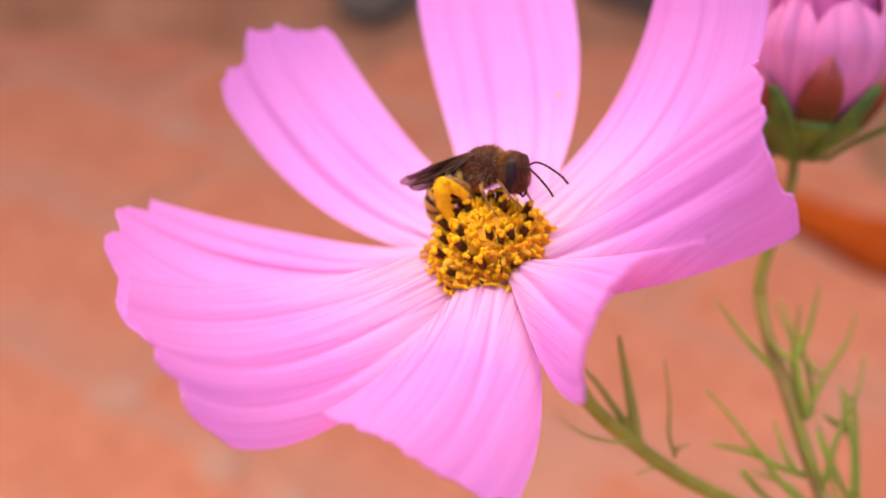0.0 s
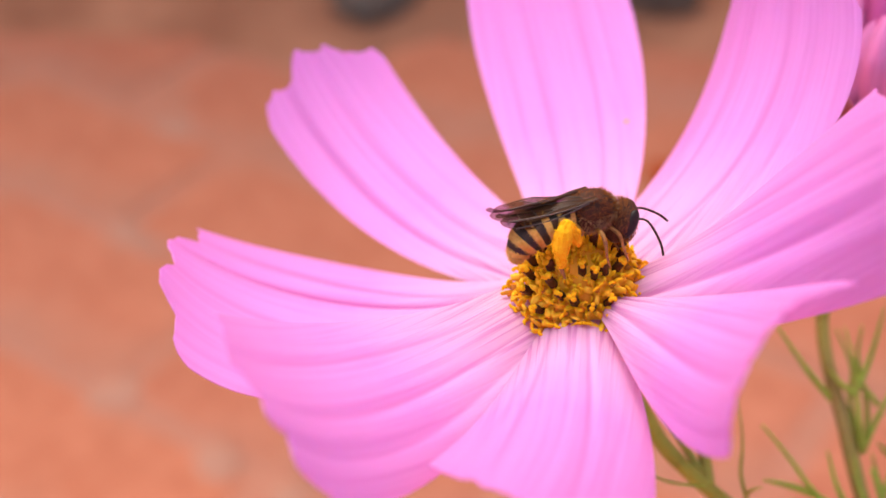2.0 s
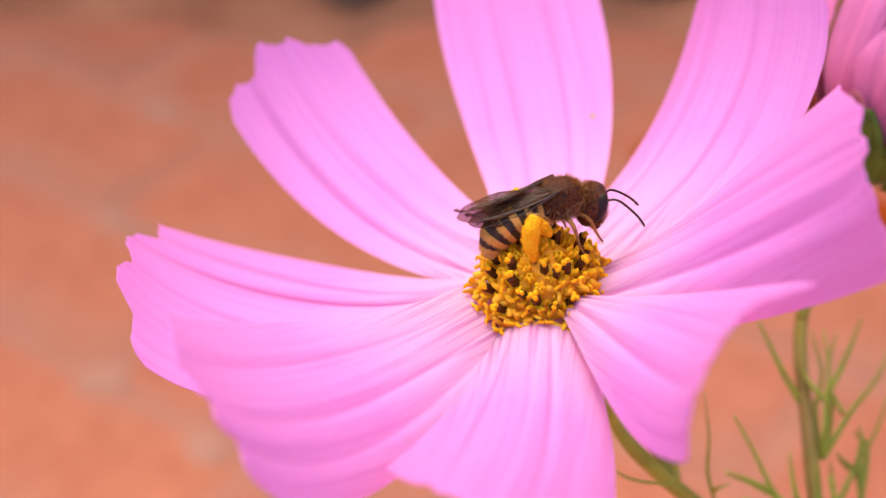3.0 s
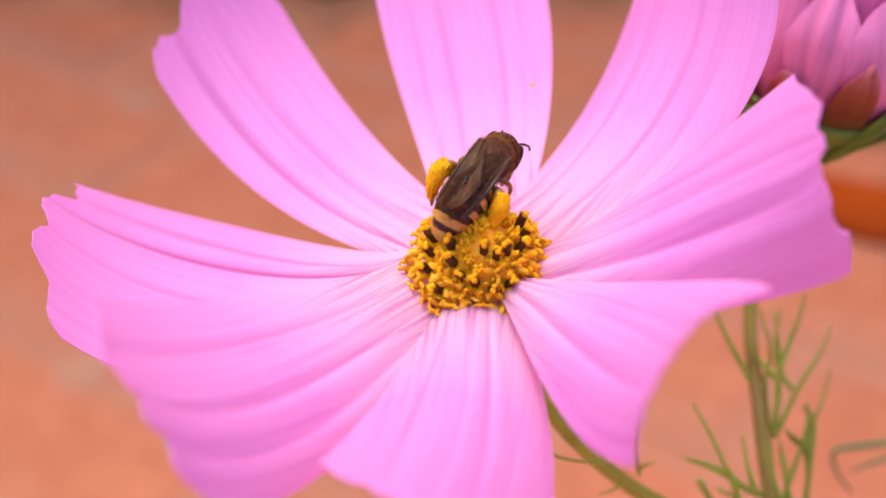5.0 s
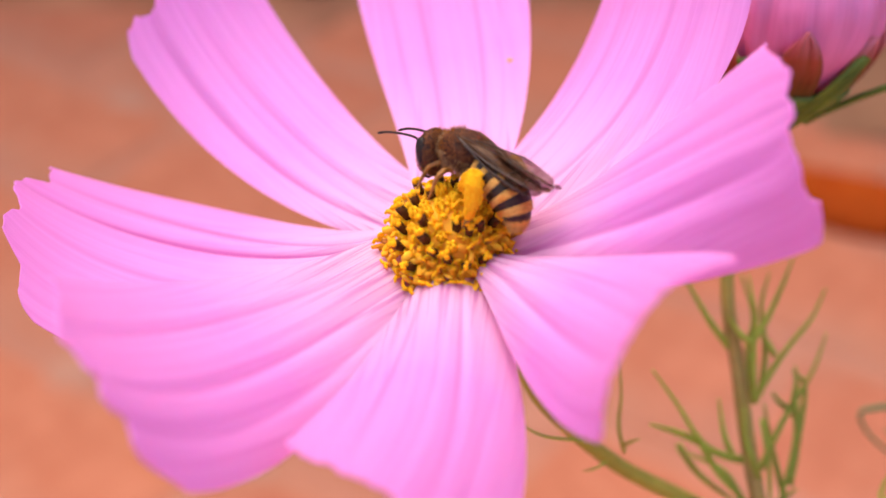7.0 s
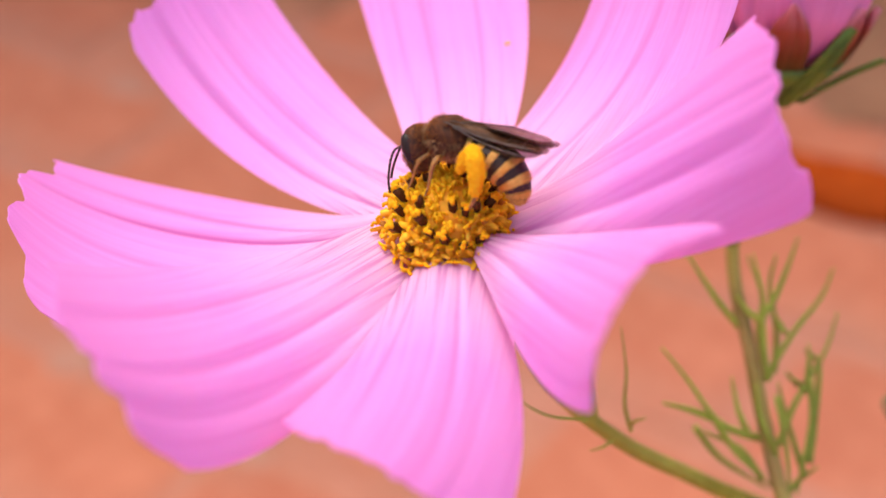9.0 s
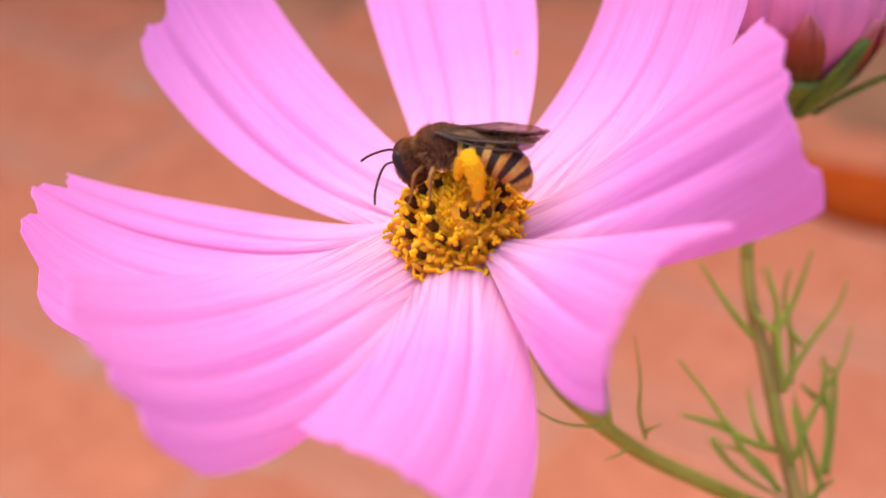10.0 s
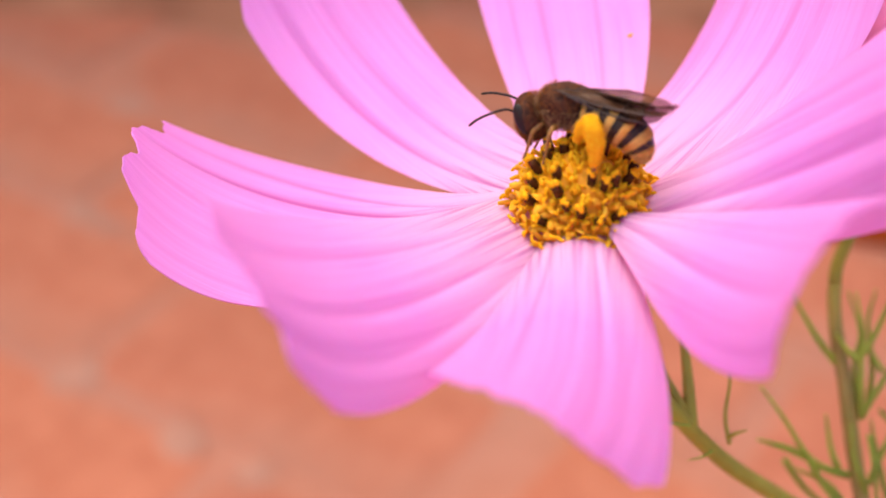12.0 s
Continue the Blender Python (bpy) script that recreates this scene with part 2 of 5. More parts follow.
def blob(bm, centre, radii, turn=None, mat=0, rough=0.0, seg=(20, 12), seed=0):
    """A rounded body with slightly uneven surface."""
    m = Matrix.Translation(centre) @ (turn.to_4x4() if turn else Matrix()) @ Matrix.Diagonal((*radii, 1))
    made = bmesh.ops.create_uvsphere(bm, u_segments=seg[0], v_segments=seg[1], radius=1.0)["verts"]
    for v in made:
        if rough:
            v.co *= 1 + rough * noise.noise(v.co * 2.2 + Vector((seed, seed * 0.7, 0)))
        v.co = m @ v.co
    for f2 in {f3 for v in made for f3 in v.link_faces}:
        f2.material_index = mat
    return made


def thing(name, m=None):
    ob = new(name)
    ob.empty_display_size = 0.005
    if m is not None:
        ob.matrix_basis = m
    return ob


# ---- ground: brick paving in running bond ----
ROW = Vector((0.829, -0.559, 0)).normalized()
ACROSS = Vector((0.559, 0.829, 0)).normalized()
BRICK_L, BRICK_W, BRICK_H, JOINT, FIRST_JOINT = 0.200, 0.099, 0.05, 0.0115, 0.316
PITCH_W, PITCH_L = BRICK_W + JOINT, BRICK_L + JOINT
TURN = math.atan2(ROW.y, ROW.x)

bm = bmesh.new()
bmesh.ops.create_grid(bm, x_segments=60, y_segments=60, size=60)
ground = part("ground", bm, M_MORTAR, smooth=False)
ground.location.z = -0.0008
tagged(ground, "grey-brown mortar bed between terracotta paving bricks", "ground", kind="structure")


def brick_mesh(seed):
    rnd = random.Random(seed)
    bm = bmesh.new()
    bmesh.ops.create_cube(bm, size=1.0)
    for v in bm.verts:
        v.co = Vector((v.co.x * (BRICK_L - 0.002 * rnd.random()), v.co.y * (BRICK_W - 0.002 * rnd.random()), v.co.z * BRICK_H + rnd.uniform(-1, 1) * 0.0008))
    bmesh.ops.bevel(bm, geom=[e for e in bm.edges], offset=0.003, segments=2, affect="EDGES", profile=0.5)
    me = bpy.data.meshes.new("brick")
    bm.to_mesh(me)
    bm.free()
    me.materials.append(M_BRICK)
    return me


# ---- the open cosmos flower ----
STEM_LINE = [(0.0034, 0.0045, -0.0167), (0.0053, 0.0054, -0.0236), (0.0110, 0.0090, -0.0351), (0.0188, 0.0130, -0.0459), (0.0316, 0.0203, -0.0649)]
THREADS = [
    [(0.0083, 0.0068, -0.0292), (0.0084, 0.0086, -0.0258), (0.0084, 0.0101, -0.0218), (0.0085, 0.0108, -0.0183)],
    [(0.0080, 0.0072, -0.0282), (0.0066, 0.0080, -0.0249), (0.0055, 0.0081, -0.0219), (0.0045, 0.0079, -0.0197)],
    [(0.0118, 0.0077, -0.0324), (0.0116, 0.0084, -0.0295), (0.0123, 0.0093, -0.0261), (0.0125, 0.0108, -0.0219)],
    [(0.0116, 0.0080, -0.0319), (0.0124, 0.0075, -0.0310), (0.0135, 0.0077, -0.0309)],
    [(0.0080, 0.0036, -0.0266), (0.0049, 0.0029, -0.0250), (0.0029, 0.0033, -0.0237), (0.0016, 0.0040, -0.0223)],
    [(0.0100, 0.0057, -0.0314), (0.0089, 0.0046, -0.0311), (0.0076, 0.0043, -0.0311)],
]
STALK_LINE = [(0.0492, 0.1327, 0.3841), (0.0466, 0.1297, 0.3794), (0.0436, 0.1262, 0.3733), (0.0423, 0.1244, 0.3694), (0.0425, 0.1209, 0.3649), (0.0439, 0.1164, 0.3594), (0.0452, 0.1100, 0.3529), (0.0467, 0.1039, 0.3470), (0.0492, 0.0989, 0.3392)]
TENDRILS = [
    [(0.0809, 0.1256, 0.3422), (0.0751, 0.1256, 0.3415), (0.0696, 0.1255, 0.3407), (0.0680, 0.1250, 0.3399), (0.0701, 0.1244, 0.3365), (0.0744, 0.1242, 0.3325)],
    [(0.0809, 0.1243, 0.3409), (0.0755, 0.1245, 0.3389), (0.0724, 0.1245, 0.3370)],
    [(0.0618, 0.1020, 0.3439), (0.0625, 0.1059, 0.3482), (0.0645, 0.1076, 0.3502), (0.0678, 0.1089, 0.3520)],
    [(0.0623, 0.1050, 0.3471), (0.0658, 0.1055, 0.3481), (0.0660, 0.1075, 0.3503)],
]
BUD_BASE, BUD_TOP = Vector((0.0491, 0.1329, 0.3849)), Vector((0.0505, 0.1407, 0.4079))


def petal_shape(u, broad):
    """Width along a petal, widest from the share "broad" of its length on, and its blunting at the tip."""
    s = min(u / broad, 1.0)
    e = max((u - broad) / (1 - broad), 0.0)
    return (s * s * (3 - 2 * s)) ** 0.75, 1 - 0.22 * e * e


def along(table, v):
    """Straight-line reading of a short table of pairs."""
    for (v0, u0), (v1, u1) in zip(table, table[1:]):
        if v <= v1:
            return u0 + (u1 - u0) * (v - v0) / (v1 - v0)
    return table[-1][1]


def skin(bm, grid, thick, layers):
    """Closes a grid of vertices into a thin sheet with an underside and a rim."""
    nu, nv = len(grid) - 1, len(grid[0]) - 1
    faces = [(grid[i][j], grid[i + 1][j], grid[i + 1][j + 1], grid[i][j + 1]) for i in range(nu) for j in range(nv)]
    for f2 in faces:
        bm.faces.new(f2)
    bm.normal_update()
    under = {}
    for line in grid:
        for v in line:
            under[v] = bm.verts.new(v.co - v.normal * thick)
            for _, table in layers:
                table[under[v]] = table[v]
    for f2 in faces:
        bm.faces.new([under[v] for v in reversed(f2)])
    rim = grid[0] + [line[-1] for line in grid[1:]] + grid[-1][-2::-1] + [line[0] for line in grid[-2:0:-1]]
    for a, b2 in zip(rim, rim[1:] + rim[:1]):
        bm.faces.new((a, b2, under[b2], under[a]))
    for f2 in bm.faces:
        for lo in f2.loops:
            for layer, table in layers:
                lo[layer].uv = table[lo.vert]
    bmesh.ops.recalc_face_normals(bm, faces=bm.faces[:])
    for f2 in bm.faces:
        f2.smooth = True
    for a, b2 in zip(rim, rim[1:] + rim[:1]):
        for v, w in ((a, b2), (under[a], under[b2])):
            bm.edges.get((v, w)).smooth = False


def petal_bm(seed, az0, length, el0, el1, sweep, half, roll0, roll1, cup, narrow, arch, swerve, left, right, broad, tip, folds, nu=48, nv=108, base=0.00375, pleat=0.00030, flutter=0.0004, thick=0.00016, lower=0.0):
    """One ray petal. Angles in degrees: azimuth, elevation at the base and its rise, sweep, roll and its change;
    tip: how far the toothed end reaches, across the petal; folds: place across it and depth of its lengthwise folds."""
    az0, el0, el1, sweep, roll0, roll1, arch, swerve = (radians(a) for a in (az0, el0, el1, sweep, roll0, roll1, arch, swerve))
    rnd = random.Random(seed)
    n = 60

    def heading(u):
        return el0 + el1 * u + 2 * arch * u * (u - 1), az0 + sweep * u + 2 * swerve * u * (u - 1)

    spine = [Vector((base * math.cos(az0), base * math.sin(az0), lower))]
    for i in range(n):
        e, a = heading((i + 0.5) / n)
        spine.append(spine[-1] + Vector((math.cos(e) * math.cos(a), math.cos(e) * math.sin(a), math.sin(e))) * (length / n))
    ph = [rnd.uniform(0, 6.28) for _ in range(6)]
    bm = bmesh.new()
    uvl = bm.loops.layers.uv.new("uv")
    fol = bm.loops.layers.uv.new("fold")
    grid, uvs, foldt = [], {}, {}
    for i in range(nu + 1):
        line = []
        for j in range(nv + 1):
            u, v = (i / nu) ** 0.9, 2 * j / nv - 1
            cut = 1 - along(tip, v) + 0.0035 * (math.sin(23 * v + ph[3]) + 0.6 * math.sin(41 * v + ph[4]))
            ue = u * (1 - cut * u ** 3)
            k = min(ue * n, n * 1.02)
            i0 = min(int(k), n - 1)
            c = spine[i0].lerp(spine[i0 + 1], k - i0)
            (e, a), r = heading(ue), roll0 + roll1 * ue
            t = Vector((math.cos(e) * math.cos(a), math.cos(e) * math.sin(a), math.sin(e)))
            s = Vector((-math.sin(a), math.cos(a), 0))
            m = t.cross(s)
            s2, m2 = s * math.cos(r) + m * math.sin(r), m * math.cos(r) - s * math.sin(r)
            g, blunt = petal_shape(ue, broad)
            w = half * (narrow + (1 - narrow) * g) * blunt
            lift = cup * w * v * v
            body = math.sin(math.pi * min(1, ue * 0.93 + 0.06)) ** 0.5
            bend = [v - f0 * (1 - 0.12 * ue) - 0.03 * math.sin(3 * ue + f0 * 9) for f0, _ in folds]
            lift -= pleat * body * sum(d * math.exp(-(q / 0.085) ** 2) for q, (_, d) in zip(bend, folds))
            # strength of the shade painted along the folds
            crease_shade = min(1.0, 1.25 - 0.45 * ue) * body * sum(d * math.exp(-(q / 0.042) ** 2) for q, (_, d) in zip(bend, folds))
            lift += pleat * 0.14 * body * math.sin(v * 15 + ph[0] + 1.2 * ue) + pleat * 0.10 * ue * math.sin(v * 37 + ph[5] + 2 * math.sin(5 * v))
            lift += flutter * ue ** 3 * (0.5 * math.sin(5 * v + ph[1]) + 0.5 * abs(v) * math.sin(7 * ue + ph[2]))
            vert = bm.verts.new(c + s2 * (w * v * (right if v > 0 else left)) + m2 * lift)
            uvs[vert] = (ue, 0.5 + 0.5 * v * (0.4 + 0.6 * g) + seed * 0.37)
            foldt[vert] = (min(1.0, 0.50 * crease_shade), 0)
            line.append(vert)
        grid.append(line)
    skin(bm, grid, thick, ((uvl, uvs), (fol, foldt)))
    return bm


flower = thing("cosmos_flower")
tagged(flower, "open pale pink cosmos flower with yellow centre on green stem", "flower")


def petal(seed, *shape, **more):
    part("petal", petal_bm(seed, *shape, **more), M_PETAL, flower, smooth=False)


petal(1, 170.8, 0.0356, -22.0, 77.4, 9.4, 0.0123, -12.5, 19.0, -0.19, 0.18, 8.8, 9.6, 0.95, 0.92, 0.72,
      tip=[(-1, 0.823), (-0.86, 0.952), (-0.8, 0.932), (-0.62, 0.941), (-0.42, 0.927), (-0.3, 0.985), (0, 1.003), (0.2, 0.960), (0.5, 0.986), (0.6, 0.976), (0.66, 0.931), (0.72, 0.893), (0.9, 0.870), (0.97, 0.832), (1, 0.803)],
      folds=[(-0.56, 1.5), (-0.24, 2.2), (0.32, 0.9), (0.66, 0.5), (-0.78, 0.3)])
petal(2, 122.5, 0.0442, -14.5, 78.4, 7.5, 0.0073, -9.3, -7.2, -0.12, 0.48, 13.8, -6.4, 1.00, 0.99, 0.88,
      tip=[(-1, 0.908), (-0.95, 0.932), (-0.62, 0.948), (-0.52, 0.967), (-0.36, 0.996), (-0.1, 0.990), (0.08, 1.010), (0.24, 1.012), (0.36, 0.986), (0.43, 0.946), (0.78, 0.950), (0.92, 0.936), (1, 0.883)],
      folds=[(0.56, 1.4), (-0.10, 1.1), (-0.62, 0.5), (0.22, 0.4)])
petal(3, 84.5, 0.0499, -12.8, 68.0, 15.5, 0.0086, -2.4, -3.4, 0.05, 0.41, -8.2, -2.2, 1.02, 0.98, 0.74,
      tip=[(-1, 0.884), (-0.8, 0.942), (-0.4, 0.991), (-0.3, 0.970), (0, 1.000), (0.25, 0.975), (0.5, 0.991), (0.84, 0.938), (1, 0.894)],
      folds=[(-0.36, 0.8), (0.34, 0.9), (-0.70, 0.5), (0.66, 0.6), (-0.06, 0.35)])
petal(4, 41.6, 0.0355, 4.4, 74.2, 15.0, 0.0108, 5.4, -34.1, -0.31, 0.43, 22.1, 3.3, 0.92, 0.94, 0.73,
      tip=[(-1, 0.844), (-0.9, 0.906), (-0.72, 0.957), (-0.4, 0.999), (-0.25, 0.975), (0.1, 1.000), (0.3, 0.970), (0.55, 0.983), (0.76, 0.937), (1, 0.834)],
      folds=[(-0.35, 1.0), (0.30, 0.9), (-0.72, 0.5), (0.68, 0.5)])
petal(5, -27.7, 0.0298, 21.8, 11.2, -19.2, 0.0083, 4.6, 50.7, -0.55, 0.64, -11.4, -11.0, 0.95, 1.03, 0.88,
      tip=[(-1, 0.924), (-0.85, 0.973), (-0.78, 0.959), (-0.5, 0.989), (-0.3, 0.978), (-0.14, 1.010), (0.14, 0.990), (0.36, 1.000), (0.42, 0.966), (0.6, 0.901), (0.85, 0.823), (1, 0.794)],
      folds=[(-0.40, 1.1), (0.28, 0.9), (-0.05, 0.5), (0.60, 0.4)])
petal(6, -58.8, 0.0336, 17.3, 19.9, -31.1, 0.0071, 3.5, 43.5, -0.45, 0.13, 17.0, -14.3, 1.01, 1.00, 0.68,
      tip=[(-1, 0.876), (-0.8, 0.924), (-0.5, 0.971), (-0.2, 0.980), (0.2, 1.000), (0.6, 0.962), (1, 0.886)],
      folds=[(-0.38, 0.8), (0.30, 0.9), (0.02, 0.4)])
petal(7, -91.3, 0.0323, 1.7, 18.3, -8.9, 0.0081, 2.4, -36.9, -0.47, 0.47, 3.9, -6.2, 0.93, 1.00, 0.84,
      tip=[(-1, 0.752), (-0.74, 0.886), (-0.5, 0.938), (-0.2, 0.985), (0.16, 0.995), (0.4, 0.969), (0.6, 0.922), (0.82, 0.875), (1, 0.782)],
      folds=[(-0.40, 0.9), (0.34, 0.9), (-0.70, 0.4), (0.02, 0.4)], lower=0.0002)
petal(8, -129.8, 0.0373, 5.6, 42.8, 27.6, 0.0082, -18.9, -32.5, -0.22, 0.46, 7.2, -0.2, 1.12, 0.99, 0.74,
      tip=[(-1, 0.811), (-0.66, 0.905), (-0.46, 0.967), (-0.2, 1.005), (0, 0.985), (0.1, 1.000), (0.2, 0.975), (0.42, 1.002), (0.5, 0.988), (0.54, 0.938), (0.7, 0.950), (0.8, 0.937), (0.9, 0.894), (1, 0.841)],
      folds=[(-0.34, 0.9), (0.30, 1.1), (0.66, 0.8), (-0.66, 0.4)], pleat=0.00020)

# the yellow disc: a low dome of many small florets
DISC = Vector((0.0, 0.0, 0.0))
DISC_R, DOME_H = 0.0043, 0.0041


def dome(r):
    return DOME_H * (1 - (r / DISC_R) ** 2) + 0.0011


bm = bmesh.new()
rings = []
for i in range(10):
    r = DISC_R * i / 9 * 0.98
    rings.append([bm.verts.new(DISC + Vector((r * math.cos(a), r * math.sin(a), dome(r) + 0.00012))) for a in (2 * math.pi * k / 28 for k in range(28))] if i else [bm.verts.new(DISC + Vector((0, 0, dome(0))))])
for k in range(28):
    bm.faces.new((rings[0][0], rings[1][k], rings[1][(k + 1) % 28]))
for a, b2 in zip(rings[1:], rings[2:]):
    for k in range(28):
        bm.faces.new((a[k], b2[k], b2[(k + 1) % 28], a[(k + 1) % 28]))
low = [bm.verts.new(DISC + Vector((0.0035 * math.cos(2 * math.pi * k / 28), 0.0035 * math.sin(2 * math.pi * k / 28), -0.0022))) for k in range(28)]
for k in range(28):
    bm.faces.new((rings[-1][k], low[k], low[(k + 1) % 28], rings[-1][(k + 1) % 28]))
bm.faces.new(low[::-1])
disc = part("disc", bm, M_DISC, flower, "domed amber disc set with small florets")
disc.matrix_basis = pose(0.0006, -0.0024, 0.0002, 23, 3, 0)


def turned_body(bm, profile, lobes=0.0, seg=10, mat=0, bend=Vector()):
    """A body of rings (height, radius) in millimetres, with five soft ridges, leaning by bend at its top."""
    top = profile[-1][0]
    rings = []
    for z, r in profile:
        rings.append([bm.verts.new((Vector((math.cos(a) * r * (1 + lobes * math.cos(5 * a)), math.sin(a) * r * (1 + lobes * math.cos(5 * a)), z)) + bend * (z / top) ** 2) * 0.001) for a in (2 * math.pi * k / seg for k in range(seg))])
    for a, b2 in zip(rings, rings[1:]):
        for k in range(seg):
            bm.faces.new((a[k], a[(k + 1) % seg], b2[(k + 1) % seg], b2[k])).material_index = mat
    bm.faces.new(rings[-1]).material_index = mat


def floret_mesh(kind, seed):
    """bud: closed plump knob; fresh: dark anther column over a yellow bell; old: bell with blunt curled lobes and a forked style."""
    rnd = random.Random(seed)
    bm = bmesh.new()
    mm = 0.001
    bend = Vector((rnd.uniform(-0.14, 0.14), rnd.uniform(-0.14, 0.14), 0))
    if kind == "bud":
        turned_body(bm, [(0, 0.24), (0.6, 0.30), (1.05, 0.36), (1.35, 0.38), (1.55, 0.34)], 0.12, 10, 0, bend)
        for k in range(5):
            a = k * 1.2566
            o = Vector((math.cos(a), math.sin(a), 0))
            tube(bm, [(o * 0.22 + Vector((0, 0, 1.40)) + bend) * mm, (o * 0.30 + Vector((0, 0, 1.66)) + bend) * mm, (o * (0.14 + 0.16 * (seed % 3)) + Vector((0, 0, 1.95)) + bend) * mm], lambda s: mm * (0.19 - 0.10 * s), 6, 0)
    else:
        turned_body(bm, [(0, 0.20), (0.4, 0.24), (0.8, 0.34), (1.05, 0.40), (1.0, 0.24)], 0.06, 10, 0)
        reach = 0.95 if kind == "old" else 0.62
        for k in range(5):
            a = k * 1.2566 + rnd.uniform(-0.15, 0.15)
            o = Vector((math.cos(a), math.sin(a), 0))
            curl = rnd.uniform(-0.15, 0.40) if kind == "old" else 0.22
            tube(bm, spline([o * 0.32 * mm + Vector((0, 0, 0.92 * mm)), o * 0.56 * mm + Vector((0, 0, 1.22 * mm)), o * reach * mm + Vector((0, 0, (1.18 + curl) * mm))], 3), lambda s: mm * ((0.27 if kind == "old" else 0.22) - 0.09 * s ** 2), 6, 0, 0.50)
        if kind == "fresh":
            turned_body(bm, [(0.7, 0.24), (1.05, 0.28), (1.60, 0.27), (2.02, 0.26), (2.08, 0.12)], 0.10, 10, 1, bend)
            for k in range(2 + seed % 2):
                a = k * 2.1 + rnd.uniform(0, 0.6)
                blob(bm, Vector((math.cos(a) * 0.15, math.sin(a) * 0.15, 2.12 + rnd.uniform(-0.05, 0.08))) * mm + bend * mm, [mm * rnd.uniform(0.15, 0.23) for _ in range(3)], None, 2, 0.3, (8, 6), seed + k)
        else:
            turned_body(bm, [(0.6, 0.16), (1.1, 0.18), (1.45, 0.15)], 0.0, 8, 3, bend)
            for sg in (1, -1):
                o = Vector((math.cos(seed), math.sin(seed), 0)) * sg
                tube(bm, spline([Vector((0, 0, 1.35 * mm)) + bend * mm, (o * 0.16 + Vector((0, 0, 1.72))) * mm + bend * mm, (o * 0.46 + Vector((0, 0, 1.70))) * mm + bend * mm], 3), lambda s: mm * (0.12 - 0.03 * s), 6, 2)
    bmesh.ops.recalc_face_normals(bm, faces=bm.faces[:])
    me = bpy.data.meshes.new("floret")
    bm.to_mesh(me)
    bm.free()
    me.shade_smooth()
    for m in (M_YELLOW if kind != "old" else M_AMBER, M_ANTHER, M_POLLEN, M_RUSSET):
        me.materials.append(m)
    return me


rnd = random.Random(5)
FLORETS = {k: [floret_mesh(k, 10 * i + j) for j in range(6)] for i, k in enumerate(("bud", "fresh", "old"))}
COUNT = 86
for i in range(COUNT):
    q = math.sqrt((i + 0.5) / COUNT)
    r, a = DISC_R * q, i * 2.39996 + rnd.uniform(-0.08, 0.08)
    kind = "bud" if q < 0.32 else ("fresh" if q < 0.82 and i % 2 == 0 else ("bud" if q < 0.60 else "old"))
    lean = radians(4 + 48 * q ** 2 + rnd.uniform(-7, 7))
    z = Vector((math.sin(lean) * math.cos(a), math.sin(lean) * math.sin(a), math.cos(lean)))
    f2 = new("floret", rnd.choice(FLORETS[kind]))
    f2.parent = disc
    size = rnd.uniform(1.15, 1.38) * (0.92 if kind == "bud" else 1.0)
    f2.matrix_basis = Matrix.Translation(DISC + Vector((r * math.cos(a), r * math.sin(a), dome(r) - 0.0016))) @ z.to_track_quat("Z", "Y").to_matrix().to_4x4() @ Matrix.Rotation(rnd.uniform(0, 6.28), 4, "Z") @ Matrix.Scale(size, 4)

# pollen grains dropped on the petals
rnd = random.Random(31)
for k, (x, y, z, size) in enumerate(((0.0064, 0.0238, 0.0035, 0.26), (-0.0166, -0.0040, 0.0006, 0.20), (-0.0126, -0.0076, 0.0012, 0.20))):
    bm = bmesh.new()
    for _ in range(3):
        blob(bm, Vector([rnd.uniform(-0.12, 0.12) * 0.001 for _ in range(3)]), [0.001 * size * rnd.uniform(0.5, 0.9) for _ in range(3)], None, 0, 0.3, (8, 6), k)
    grain = part("pollen_grain", bm, M_POLLEN, flower)
    grain.location = (x, y, z)

# green cup under the petals and the long stem down to the paving
bm = bmesh.new()
cup_line = [Vector((0.0002, 0.0, -0.0045)), Vector((0, 0, -0.0032)), Vector((0, 0, -0.0012)), Vector((0, 0, -0.0004))]
tube(bm, cup_line, lambda s: 0.0011 + 0.0034 * s ** 0.7, 16)
part("calyx", bm, M_BRACT, flower, "small green cup under the petals")
bm = bmesh.new()
tube(bm, spline([(0.0002, 0, -0.004), (0.0022, 0.001, -0.011)] + STEM_LINE + [(0.045, 0.027, -0.10), (0.060, 0.030, -0.20), (0.066, 0.030, -0.415)], 8), lambda s: 0.00070 + 0.0005 * max(0.0, s - 0.2), 12)
stem = part("stem", bm, M_STEM, flower, "olive green curved stem")
for k, l in enumerate(THREADS):
    bm = bmesh.new()
    wide = (0.00068, 0.00046)[k] if k < 2 else 0.00024 if k < 4 else 0.00016
    tube(bm, spline(l, 6), lambda s: wide * (1.0 - 0.75 * s ** 1.5), 6, 0, 0.6)
    part("thread_leaf", bm, M_STEM if k < 4 else M_LEAF, flower)

# ---- the half-open bud on its own stalk ----
plant = thing("cosmos_bud_plant")
plant.scale = (0.86, 0.86, 0.86)
tagged(plant, "half-open pink cosmos bud on leafy green stalk", "flower bud")
bud_base = BUD_BASE
axis = (BUD_TOP - BUD_BASE).normalized()
stalk_line = spline([bud_base + axis * 0.001, bud_base - axis * 0.004 + Vector((-0.0008, -0.001, 0))] + STALK_LINE[2:] + [(0.056, 0.092, 0.30), (0.062, 0.085, 0.15), (0.064, 0.082, -0.09)], 8)
NECK = 25
